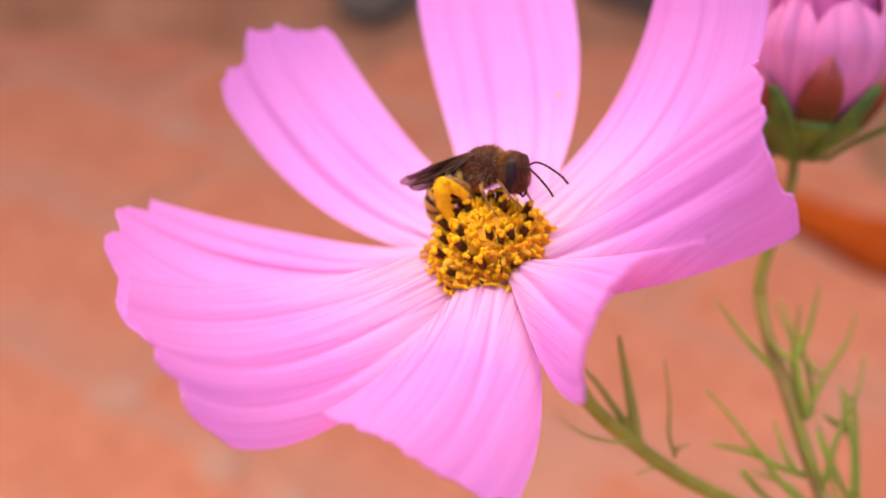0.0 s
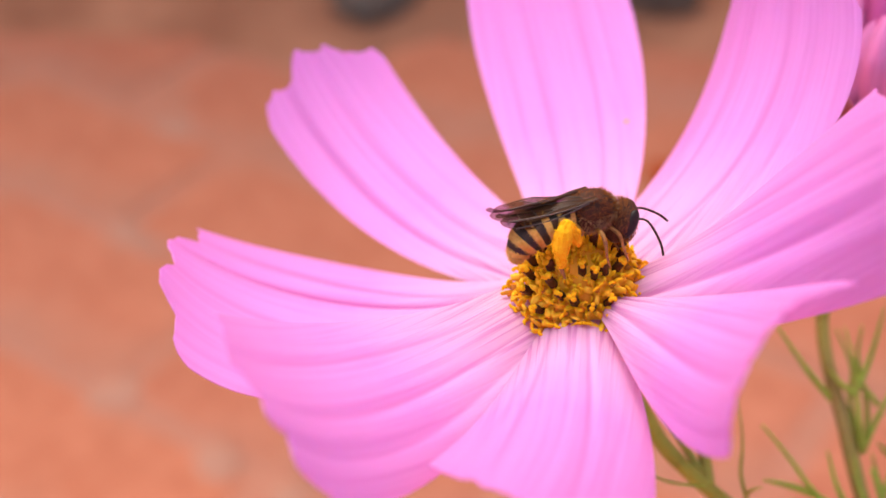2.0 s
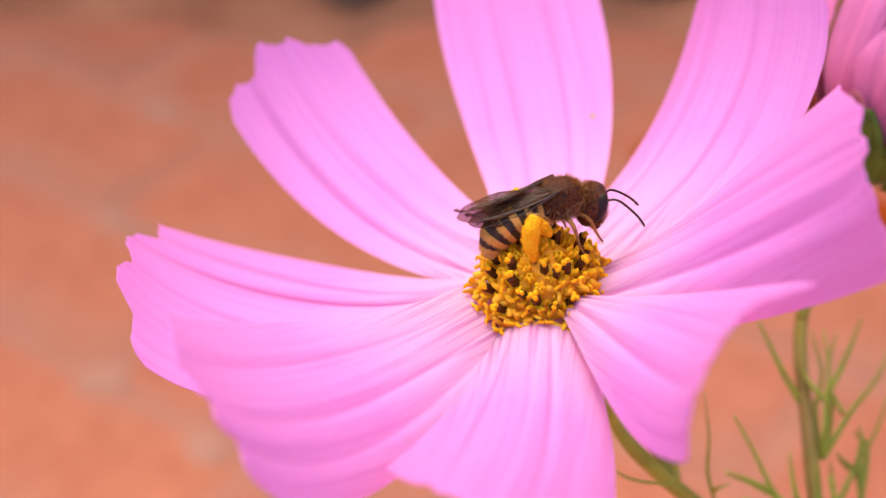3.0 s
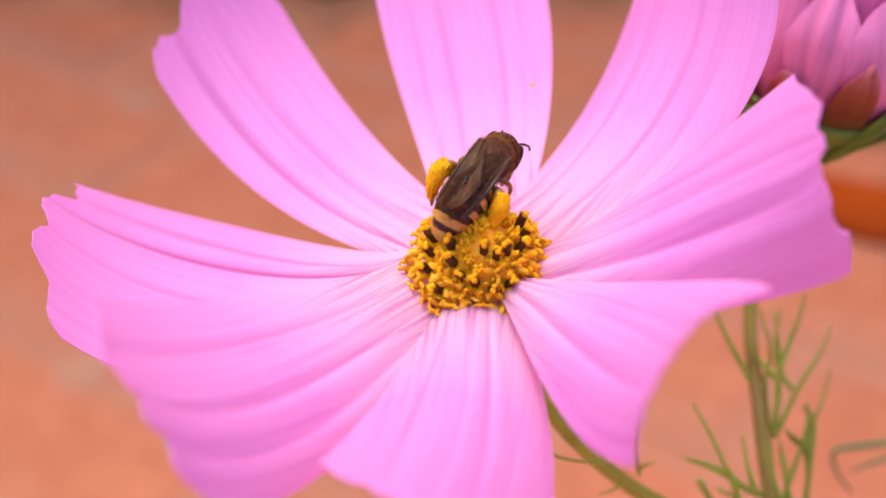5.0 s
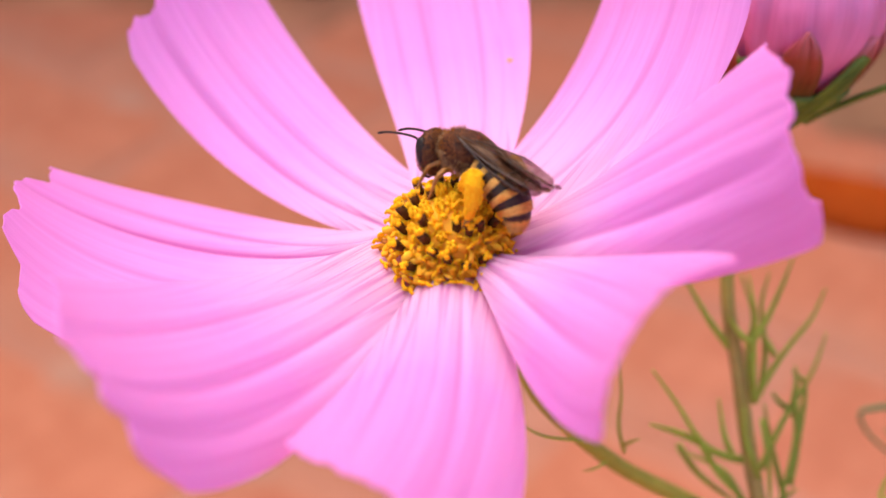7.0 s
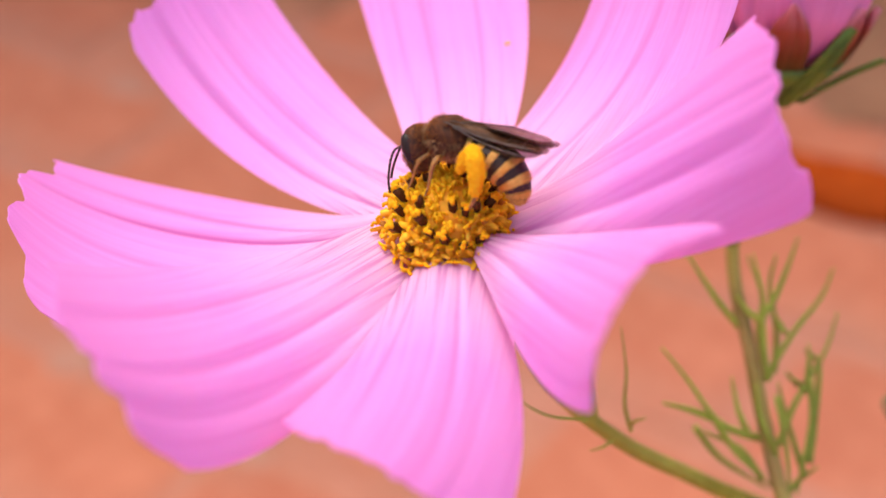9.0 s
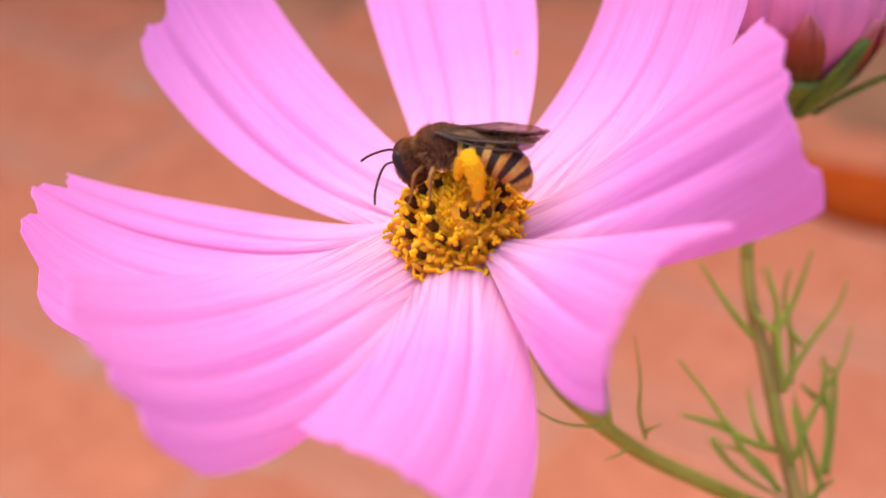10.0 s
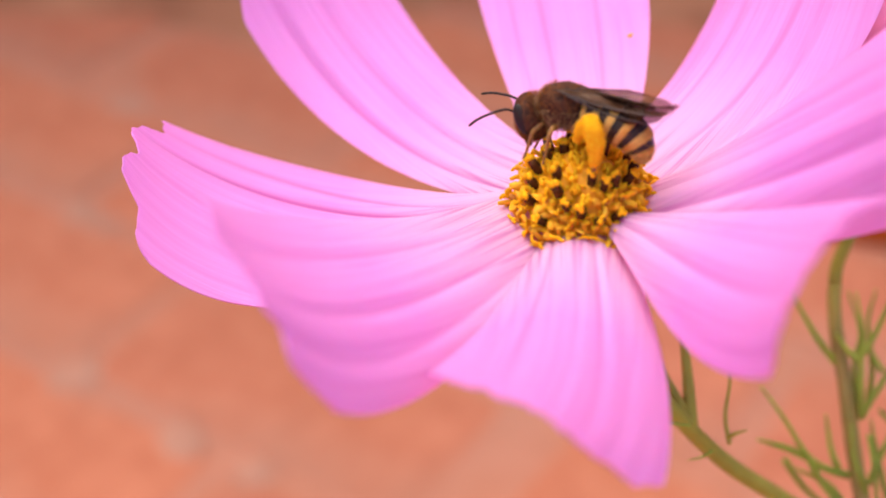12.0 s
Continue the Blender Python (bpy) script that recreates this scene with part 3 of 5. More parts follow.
PIVOT = stalk_line[NECK]
bm = bmesh.new()
tube(bm, stalk_line[NECK:], lambda s: 0.00082 + 0.00014 * min(1, s * 3), 12)
part("stalk", bm, M_STALK, plant, "brownish green stalk")


def leaf_thread(*line):
    bm = bmesh.new()
    tube(bm, spline(line, 6), lambda s: 0.00050 * (1.0 - 0.7 * s ** 1.6), 6, 0, 0.6)
    part("leaf_thread", bm, M_LEAF, plant)


# the finely divided leaves, thread by thread
leaf_thread((0.0428, 0.1178, 0.3611), (0.0400, 0.1191, 0.3642), (0.0379, 0.1212, 0.3668), (0.0360, 0.1232, 0.3692))
leaf_thread((0.0458, 0.1128, 0.3565), (0.0453, 0.1145, 0.3602), (0.0452, 0.1167, 0.3630), (0.0453, 0.1186, 0.3654), (0.0442, 0.1219, 0.3695))
leaf_thread((0.0452, 0.1166, 0.3628), (0.0434, 0.1175, 0.3639), (0.0422, 0.1195, 0.3648))
leaf_thread((0.0453, 0.1171, 0.3635), (0.0475, 0.1201, 0.3641), (0.0495, 0.1232, 0.3665), (0.0511, 0.1261, 0.3687))
leaf_thread((0.0458, 0.1128, 0.3566), (0.0472, 0.1145, 0.3587), (0.0504, 0.1183, 0.3604), (0.0542, 0.1221, 0.3621), (0.0562, 0.1251, 0.3644))
leaf_thread((0.0486, 0.1171, 0.3604), (0.0480, 0.1188, 0.3609), (0.0472, 0.1196, 0.3619))
leaf_thread((0.0466, 0.1070, 0.3508), (0.0489, 0.1105, 0.3538), (0.0512, 0.1137, 0.3547), (0.0546, 0.1179, 0.3569), (0.0566, 0.1216, 0.3599))
leaf_thread((0.0510, 0.1135, 0.3544), (0.0502, 0.1148, 0.3543), (0.0491, 0.1156, 0.3553))
leaf_thread((0.0514, 0.1138, 0.3548), (0.0518, 0.1156, 0.3570), (0.0520, 0.1177, 0.3581))
leaf_thread((0.0518, 0.1143, 0.3554), (0.0516, 0.1105, 0.3522), (0.0499, 0.1059, 0.3480), (0.0491, 0.1037, 0.3452))
leaf_thread((0.0453, 0.1083, 0.3509), (0.0417, 0.1075, 0.3529), (0.0385, 0.1080, 0.3550), (0.0351, 0.1103, 0.3593), (0.0318, 0.1121, 0.3631))
leaf_thread((0.0386, 0.1079, 0.3549), (0.0356, 0.1087, 0.3558), (0.0322, 0.1094, 0.3565))
leaf_thread((0.0431, 0.1080, 0.3520), (0.0419, 0.1099, 0.3543), (0.0414, 0.1132, 0.3569))
leaf_thread((0.0385, 0.1079, 0.3549), (0.0413, 0.1060, 0.3510), (0.0458, 0.1040, 0.3470))
leaf_thread((0.0371, 0.1110, 0.3507), (0.0402, 0.1084, 0.3476), (0.0458, 0.1051, 0.3453))
leaf_thread((0.0470, 0.1116, 0.3550), (0.0473, 0.1088, 0.3531), (0.0478, 0.1061, 0.3498), (0.0480, 0.1031, 0.3460))
leaf_thread((0.0474, 0.1031, 0.3460), (0.0498, 0.1057, 0.3461), (0.0525, 0.1073, 0.3467))
leaf_thread((0.0466, 0.1062, 0.3498), (0.0448, 0.1066, 0.3535), (0.0439, 0.1084, 0.3557), (0.0436, 0.1105, 0.3584))
leaf_thread((0.0464, 0.1144, 0.3555), (0.0456, 0.1184, 0.3597), (0.0462, 0.1213, 0.3631), (0.0446, 0.1249, 0.3668))
leaf_thread((0.0476, 0.1155, 0.3553), (0.0481, 0.1189, 0.3592), (0.0475, 0.1228, 0.3634), (0.0488, 0.1262, 0.3659))
leaf_thread((0.0505, 0.1057, 0.3464), (0.0487, 0.1105, 0.3514), (0.0477, 0.1140, 0.3551))
leaf_thread((0.0447, 0.1047, 0.3475), (0.0418, 0.1068, 0.3509), (0.0374, 0.1078, 0.3529))
leaf_thread((0.0523, 0.1109, 0.3509), (0.0535, 0.1163, 0.3555), (0.0518, 0.1177, 0.3569))
leaf_thread((0.0511, 0.1069, 0.3478), (0.0523, 0.1109, 0.3509), (0.0516, 0.1136, 0.3538), (0.0489, 0.1143, 0.3557))
root = [(0.060, 0.088, 0.250), (0.078, 0.098, 0.315)]
for k, l in enumerate(TENDRILS):
    if k in (0, 1):
        l = root + [(0.088, 0.122, 0.338)] + l
    elif k == 2:
        l = root[:1] + [(0.0605, 0.095, 0.325)] + l
    bm = bmesh.new()
    tube(bm, spline(l, 6), lambda s: (0.00055 if k < 2 else 0.00042) * (1.0 - 0.6 * s ** 2), 6, 0, 0.7)
    part("leaf_thread", bm, M_DARKLEAF if k < 2 else M_LEAF, plant)

# the bud nods on its neck: everything above the bend hangs on the cup
side = axis.cross(Vector((0, 0.6, -0.8))).normalized()
BUD = Matrix.Translation(bud_base - PIVOT) @ Matrix((side, axis.cross(side), axis)).transposed().to_4x4() @ Matrix.Rotation(radians(-8), 4, "Y")
CUP = [(-0.0012, 0.0009), (-0.0006, 0.0019), (0.0002, 0.0036), (0.0014, 0.0057), (0.0030, 0.0075), (0.0044, 0.0087)]
bm = bmesh.new()
rings = []
for z, r in CUP:
    rings.append([bm.verts.new(BUD @ Vector((r * (1 + 0.05 * math.cos(8 * a)) * math.cos(a), r * (1 + 0.05 * math.cos(8 * a)) * math.sin(a), z))) for a in (2 * math.pi * k / 32 for k in range(32))])
for a, b2 in zip(rings, rings[1:]):
    for k in range(32):
        bm.faces.new((a[k], a[(k + 1) % 32], b2[(k + 1) % 32], b2[k]))
bm.faces.new(rings[0][::-1])
bm.faces.new(rings[-1])
calyx = part("calyx", bm, M_BRACT, plant, "green cup of the bud")
calyx.location = PIVOT
bm = bmesh.new()
tube(bm, [p - PIVOT for p in stalk_line[:NECK + 1]], lambda s: 0.00066 + 0.00016 * s, 12)
part("neck", bm, M_STALK, calyx)


def cup_leaf(a0, seed, low, high, swell, half, tip, bulge, thick=0.00022, flare=0.0, twist=0.0, round_tip=True, furrow=0.0006):
    """A sheet that stands on the bud's cup and hugs it: petal, sepal or bract."""
    rnd = random.Random(seed)
    bm = bmesh.new()
    uvl = bm.loops.layers.uv.new("uv")
    nu, nv, grid, uvs = 24, 16, [], {}
    ph, c1, c2 = rnd.uniform(0, 6), rnd.uniform(-0.4, -0.2), rnd.uniform(0.2, 0.45)
    for i in range(nu + 1):
        line = []
        for j in range(nv + 1):
            u, v = i / nu, 2 * j / nv - 1
            if round_tip:
                uu = u * (1 - 0.34 * abs(v) ** 2.4 * u ** 2 - 0.02 * u ** 4 * math.sin(8 * v + ph))
                ha = half * (0.50 + 0.50 * math.sin(math.pi * 0.5 * min(1, uu * 1.25)))
            else:
                uu = u
                ha = half * ((1 - u ** 1.7) * (0.75 + 0.5 * u) + 0.02)
            z = low + (high - low) * uu
            r = swell * math.sin(math.pi * 0.5 * min(1, (z + 0.0017) / 0.0175) ** 0.8) + bulge * (min(1, uu * 2.2) if round_tip else 1)
            r -= tip * max(0.0, uu - 0.62) ** 2 * 5.0
            r -= 0.0011 * v * v * (0.3 + uu) if round_tip else 0.0003 * v * v
            r -= furrow * uu * (math.exp(-((v - c1) / 0.10) ** 2) + 0.8 * math.exp(-((v - c2) / 0.12) ** 2)) if round_tip else -0.0002 * math.exp(-(v / 0.2) ** 2)
            r += 0.0003 * math.sin(7 * v + ph) * uu + flare * u ** 2
            a = a0 + ha * v + twist * u
            vert = bm.verts.new(BUD @ Vector((r * math.cos(a), r * math.sin(a), z - (0.25 * flare * u ** 2 if flare > 0.003 else 0))))
            uvs[vert] = (0.04 + 0.96 * uu, 0.5 + 0.35 * v + seed * 0.31)
            line.append(vert)
        grid.append(line)
    skin(bm, grid, thick, ((uvl, uvs),))
    return bm


# inner petals, still closed and deep pink, then rounded outer ones of uneven height that bulge between their gaps
for k in range(6):
    part("petal", cup_leaf(k * 1.0472 + 0.5, k + 30, 0.003, 0.0285 - 0.0014 * (k % 2), 0.0082, 0.54, 0.0022, 0.0), M_BUD_INNER, calyx, "deep pink inner petal", False)
OUTER = [(14, 0.0258, 0.46), (58, 0.0196, 0.44), (105, 0.0198, 0.58), (152, 0.0225, 0.46), (198, 0.0258, 0.44), (245, 0.0222, 0.50), (295, 0.0250, 0.46), (338, 0.0240, 0.40)]
for k, (turn, tall, half) in enumerate(OUTER):
    part("petal", cup_leaf(radians(turn), k + 40, 0.0025, tall, 0.0104, half, 0.0040, 0.0014 if k in (2, 5, 7) else 0.0006 * (k % 2), furrow=0.0014), M_BUD, calyx, smooth=False)
# rounded scales, russet with a pale skin, and between them the green pointed bracts
for k in range(8):
    part("sepal", cup_leaf(radians(45 * k + 42), k + 60, 0.0032, 0.0100 + 0.0026 * ((k * 3) % 4) / 3, 0.0104, 0.36, 0.0, 0.0017 + 0.0002 * (k % 2), 0.00016, round_tip=False), M_SEPAL, calyx, "reddish brown scale with a pale skin", False)
for k in range(8):
    spread = (0.0022, 0.0, 0.0, 0.0032, 0.0040, 0.0, 0.0, 0.0036)[k]
    slim = spread > 0.001
    part("bract", cup_leaf(radians(45 * k + 20), k + 80, -0.0006, 0.0062 + 0.0010 * ((k * 5) % 3) if slim else 0.0072 + 0.0012 * (k % 3), 0.0104, 0.05 if slim else 0.26, 0.0, 0.0019, 0.0004, spread, (0.18, -0.22, 0.30, 0.1)[k % 4], False), M_BRACT, calyx, "green pointed bract", False)


# ---- the striped bee ----
bee = thing("bee")
tagged(bee, "striped brown furrow bee carrying yellow pollen on its hind legs", "bee")
MM = 0.00109


def V(x, y, z):
    return Vector((x, y, z)) * MM


def fuzz(bm, centre, radii, count, length, mat, seed, keep=lambda d: True):
    """Short stiff hairs standing on a rounded body."""
    rnd = random.Random(seed)
    for _ in range(count):
        d = Vector((rnd.gauss(0, 1), rnd.gauss(0, 1), rnd.gauss(0, 1))).normalized()
        if not keep(d):
            continue
        p = centre + Vector((d.x * radii[0], d.y * radii[1], d.z * radii[2]))
        tip = p + (d + Vector((rnd.uniform(-0.5, 0.2), rnd.uniform(-0.35, 0.35), rnd.uniform(-0.3, 0.3)))).normalized() * length * rnd.uniform(0.6, 1.2)
        s = d.cross(Vector((rnd.gauss(0, 1), rnd.gauss(0, 1), rnd.gauss(0, 1)))).normalized() * 0.022 * MM
        a, b2, c = bm.verts.new(p + s), bm.verts.new(p - s), bm.verts.new(tip)
        e = bm.verts.new(p + d.cross(s).normalized() * 0.022 * MM)
        for tri in ((a, b2, c), (b2, e, c), (e, a, c)):
            bm.faces.new(tri).material_index = mat


bm = bmesh.new()
blob(bm, V(0.0, 0, 1.50), (1.88 * MM, 1.56 * MM, 1.58 * MM), None, 0, 0.06, (24, 16))
blob(bm, V(-0.95, 0, 1.75), (0.85 * MM, 0.95 * MM, 0.80 * MM), None, 0, 0.05, (16, 10))
fuzz(bm, V(0, 0, 1.50), (1.82 * MM, 1.52 * MM, 1.54 * MM), 2600, 0.36 * MM, 1, 3, lambda d: -0.15 < d.z < 0.75 or d.x > 0.4)
fuzz(bm, V(0, 0, 1.50), (1.82 * MM, 1.52 * MM, 1.54 * MM), 2600, 0.46 * MM, 2, 5, lambda d: d.z < -0.05 and d.x < 0.7)
fuzz(bm, V(1.55, 0, 1.35), (0.35 * MM, 1.05 * MM, 0.95 * MM), 500, 0.35 * MM, 2, 6)
fuzz(bm, V(0, 0, 1.50), (1.82 * MM, 1.52 * MM, 1.54 * MM), 700, 0.24 * MM, 1, 4, lambda d: d.z > 0.6)
part("thorax", bm, [M_FUR, M_FURTIP, M_PALEHAIR], bee, "furry reddish brown thorax")

HEAD_TURN = Euler((0, radians(26), 0)).to_matrix()
HC = V(2.30, 0, 0.40)
bm = bmesh.new()
blob(bm, HC, (1.12 * MM, 1.55 * MM, 1.72 * MM), HEAD_TURN, 0, 0.04, (24, 18))
blob(bm, HC + V(0.10, 0, -1.05), (0.62 * MM, 0.85 * MM, 0.62 * MM), HEAD_TURN, 0, 0.05, (14, 10))
fuzz(bm, HC, (1.05 * MM, 1.48 * MM, 1.62 * MM), 2600, 0.30 * MM, 1, 8, lambda d: abs(d.y) < 0.86 or d.x < 0.0)
head = part("head", bm, [M_FUR, M_FURTIP], bee, "dark hairy head")
for sgn in (1, -1):
    bm = bmesh.new()
    blob(bm, HC + V(0.30, sgn * 1.12, 0.05), (0.55 * MM, 0.46 * MM, 1.15 * MM), HEAD_TURN, 0, 0.0, (18, 14))
    part("eye", bm, M_EYE, head, "long dark brown eye")
    bm = bmesh.new()
    tube(bm, spline([HC + V(-0.05, sgn * 0.55, -1.35), HC + V(0.25, sgn * 0.42, -1.75), HC + V(0.05, sgn * 0.05, -2.05)], 4), lambda s: MM * (0.17 - 0.1 * s), 6)
    part("mandible", bm, M_DARK, head)
ANTENNAE, ANTENNA_AT = [], {}
for sgn in (1, -1):
    # elbowed: a short shaft, then the long whip in beads, slightly bowed
    pts = [V(0, 0, 0), V(0.30, sgn * 0.22, 0.32), V(0.62, sgn * 0.42, 0.48), V(1.20, sgn * 0.60, 0.40), V(1.95, sgn * 0.74, 0.15), V(2.70, sgn * 0.82, -0.18), V(3.35, sgn * 0.84, -0.62)]
    bm = bmesh.new()
    tube(bm, spline(pts, 8), lambda s: MM * ((0.085 if s < 0.3 else 0.095) + 0.014 * math.sin(75 * s)), 7)
    ant = part("antenna", bm, M_DARK, head, "thin black antenna")
    ant.location = HC + V(0.98, sgn * 0.36, 0.10)
    ANTENNA_AT[sgn] = ant.location.copy()
    ANTENNAE.append((sgn, ant))

# abdomen: overlapping dark rings with ochre hair bands, curled down
bm = bmesh.new()
curve = spline([V(-1.20, 0, 1.10), V(-2.2, 0, 0.85), V(-3.4, 0, 0.32), V(-4.45, 0, -0.55), V(-5.05, 0, -1.60), V(-5.10, 0, -2.60)], 12)
n = len(curve)
BANDS = 6.6
rings = []
for i, p in enumerate(curve):
    s = i / (n - 1)
    d = (curve[min(i + 1, n - 1)] - curve[max(i - 1, 0)]).normalized()
    sd = Vector((0, 1, 0))
    nor = d.cross(sd).normalized()
    seg = (s * BANDS + 0.15) % 1.0
    r = MM * (0.40 + 1.20 * math.sin(math.pi * min(1.0, s * 0.86 + 0.16)) ** 0.8) * (1 + 0.05 * (seg - 0.5)) * (1 if s < 0.97 else 0.55)
    rings.append(([bm.verts.new(p + sd * (r * 1.04 * math.cos(2 * math.pi * k / 32)) + nor * (r * 0.87 * math.sin(2 * math.pi * k / 32))) for k in range(32)], seg, s))
for (a, sg, s), (b2, _, _) in zip(rings, rings[1:]):
    for k in range(32):
        f2 = bm.faces.new((a[k], b2[k], b2[(k + 1) % 32], a[(k + 1) % 32]))
        f2.material_index = 1 if sg > 0.54 else 0
bm.faces.new(rings[-1][0])
bm.faces.new(rings[0][0][::-1])
rnd = random.Random(4)
for (a, sg, s), (nxt, _, _) in zip(rings[1:-1], rings[2:]):
    if sg > 0.50 or s > 0.90:
        c = sum((v.co for v in a), Vector()) / 32
        back = (sum((v.co for v in nxt), Vector()) / 32 - c).normalized()
        for k in range(32):
            for _ in range(5):
                v0 = a[k].co.lerp(a[(k + 1) % 32].co, rnd.random()) + back * rnd.uniform(-0.06, 0.06) * MM
                o = (v0 - c).normalized()
                tip = v0 + (o * 0.45 + back + Vector((0, rnd.uniform(-0.3, 0.3), 0))).normalized() * 0.26 * MM * rnd.uniform(0.5, 1.2)
                q = o.cross(back).normalized() * 0.022 * MM
                bm.faces.new((bm.verts.new(v0 + q), bm.verts.new(v0 - q), bm.verts.new(tip))).material_index = 1
bmesh.ops.recalc_face_normals(bm, faces=bm.faces[:])
WAIST = V(-1.20, 0, 1.10)
bmesh.ops.translate(bm, verts=bm.verts[:], vec=-WAIST)
abdomen = part("abdomen", bm, [M_DARK, M_BAND], bee, "dark abdomen with ochre hair bands")
abdomen.location = WAIST


def wing_bm(sgn, length, width, root, droop, overlap, roll):
    """A thin wing folded back over the abdomen: leading edge outside, rounded tip, raised veins."""
    bm = bmesh.new()
    nx, ny, grid = 36, 10, []
    for i in range(nx + 1):
        s = i / nx
        # outline from the leading edge (t = 0) to the trailing edge (t = 1)
        lead = 0.10 * math.sin(math.pi * s) - 0.62 * max(0.0, s - 0.62) ** 2 / 0.1444
        wide = width * (0.30 + 0.70 * math.sin(math.pi * 0.5 * min(1.0, s / 0.66)) ** 1.2) * math.sqrt(max(0.010, 1 - (max(0.0, s - 0.62) / 0.38) ** 2))
        line = []
        for j in range(ny + 1):
            t = j / ny
            x = root[0] - length * s + 0.35 * t * s
            y = root[1] + lead - wide * t + overlap * s
            z = root[2] - droop * s + 0.16 * math.sin(math.pi * s) - roll * (1 - t) ** 1.2 * min(1.0, 0.25 + s * 1.6) * wide / width
            z += 0.035 * math.sin(s * 17 + t * 4) + 0.03 * math.cos(t * 15)
            line.append(bm.verts.new(V(x, sgn * y, z)))
        grid.append(line)
    for i in range(nx):
        for j in range(ny):
            bm.faces.new((grid[i][j], grid[i + 1][j], grid[i + 1][j + 1], grid[i][j + 1]))
    bmesh.ops.solidify(bm, geom=bm.faces[:], thickness=0.02 * MM)
    veins = ([(0, 0), (0.4, 0), (0.84, 0)], [(0.0, 0.2), (0.3, 0.2), (0.62, 0.1)], [(0.02, 0.4), (0.35, 0.5), (0.80, 0.6)], [(0.05, 0.7), (0.3, 0.8), (0.58, 1.0)],
             [(0.40, 0.2), (0.42, 0.5)], [(0.55, 0.1), (0.60, 0.5)], [(0.72, 0.1), (0.74, 0.5)], [(0.42, 0.5), (0.55, 0.7), (0.70, 0.9)])
    for k, path in enumerate(veins):
        pts = [grid[round(s * nx)][round(t * ny)].co + Vector((0, 0, 0.02 * MM)) for s, t in path]
        tube(bm, spline(pts, 5), lambda s: (0.07 if k == 0 else 0.032) * MM, 5, 1)
    return bm


for sgn in (1, -1):
    part("forewing", wing_bm(sgn, 7.9, 2.25, (0.10, 1.30, 2.80 + 0.05 * sgn), 0.45, -0.12, 1.05), [M_WING, M_VEIN], bee, "smoky brown folded wing")
    part("hindwing", wing_bm(sgn, 6.5, 1.75, (-0.55, 1.34, 2.58 + 0.05 * sgn), 0.80, -0.10, 1.10), [M_WING, M_VEIN], bee, "paler smoky hind wing")


def leg(name, pts, rads, mat, parent, rough=0.0, seed=0, label=""):
    """A jointed leg through the points, or a crust on it: thicker with rough grains."""
    bm = bmesh.new()
    line = spline(pts, 7)
    k = len(rads) - 1

    def radius(s):
        i = min(int(s * k), k - 1)
        f = s * k - i
        return MM * (rads[i] * (1 - f) + rads[i + 1] * f)

    rings2 = tube(bm, line, radius, 12 if rough else 9)
    if rough:
        for ring in rings2:
            c = sum((v.co for v in ring), Vector()) / len(ring)
            for v in ring:
                q = v.co * 2400 + Vector((seed, 0, 0))
                v.co = c + (v.co - c) * (1 + rough * noise.noise(q) + 0.6 * rough * noise.noise(q * 2.3))
        rnd = random.Random(seed)
        for ring in rings2[1:-1]:
            c = sum((v.co for v in ring), Vector()) / len(ring)
            for v in ring:
                if rnd.random() < 0.8:
                    blob(bm, v.co + (v.co - c) * rnd.uniform(-0.1, 0.12), [MM * rnd.uniform(0.05, 0.10)] * 3, None, 0, 0.0, (6, 4))
    else:
        for ring in rings2[::2]:
            c = sum((v.co for v in ring), Vector()) / len(ring)
            for v in ring[::2]:
                o = (v.co - c).normalized()
                q = o.cross(Vector((0.2, 0.3, 0.9))).normalized() * 0.02 * MM
                bm.faces.new((bm.verts.new(v.co + q), bm.verts.new(v.co - q), bm.verts.new(v.co + o * 0.22 * MM + Vector((0, 0, -0.12 * MM)))))
    return part(name, bm, mat, parent, label)


for sgn in (1, -1):
    leg("front_leg", [V(1.2, sgn * 0.8, 0.3), V(1.7, sgn * 1.35, -0.15), V(2.0, sgn * 1.35, -1.05), V(2.35, sgn * 1.05, -1.95), V(2.6, sgn * 0.9, -2.4)], [0.17, 0.15, 0.12, 0.08, 0.05], M_LEG, bee)
    leg("middle_leg", [V(0.1, sgn * 1.0, 0.3), V(0.20, sgn * 1.85, 0.25), V(0.35, sgn * 2.15, -0.35), V(0.50, sgn * 2.1, -1.4), V(0.8, sgn * 1.9, -2.4)], [0.20, 0.18, 0.15, 0.10, 0.05], M_LEG, bee)
    hind = leg("hind_leg", [V(-1.2, sgn * 1.1, 0.2), V(-2.0, sgn * 1.8, 1.1), V(-2.55, sgn * 2.15, 1.40), V(-3.1, sgn * 2.35, 0.3), V(-3.15, sgn * 2.3, -1.3), V(-2.7, sgn * 2.2, -2.7)], [0.34, 0.36, 0.36, 0.34, 0.24, 0.08], M_LEG, bee)
    leg("pollen_load", [V(-1.45, sgn * 1.55, -0.4), V(-2.00, sgn * 1.98, 0.65), V(-2.40, sgn * 2.12, 1.30)], [0.30, 0.44, 0.36], M_POLLEN, hind, 0.13, 30 + sgn, "thick clumped yellow pollen")
    leg("pollen_load", [V(-2.35, sgn * 2.22, 1.62), V(-2.85, sgn * 2.52, 0.90), V(-3.10, sgn * 2.52, -0.30), V(-3.02, sgn * 2.40, -1.70)], [0.40, 0.66, 0.56, 0.28], M_POLLEN, hind, 0.13, 50 + sgn, "thick clumped yellow pollen")

# ---- loose things on the paving ----
rnd = random.Random(12)


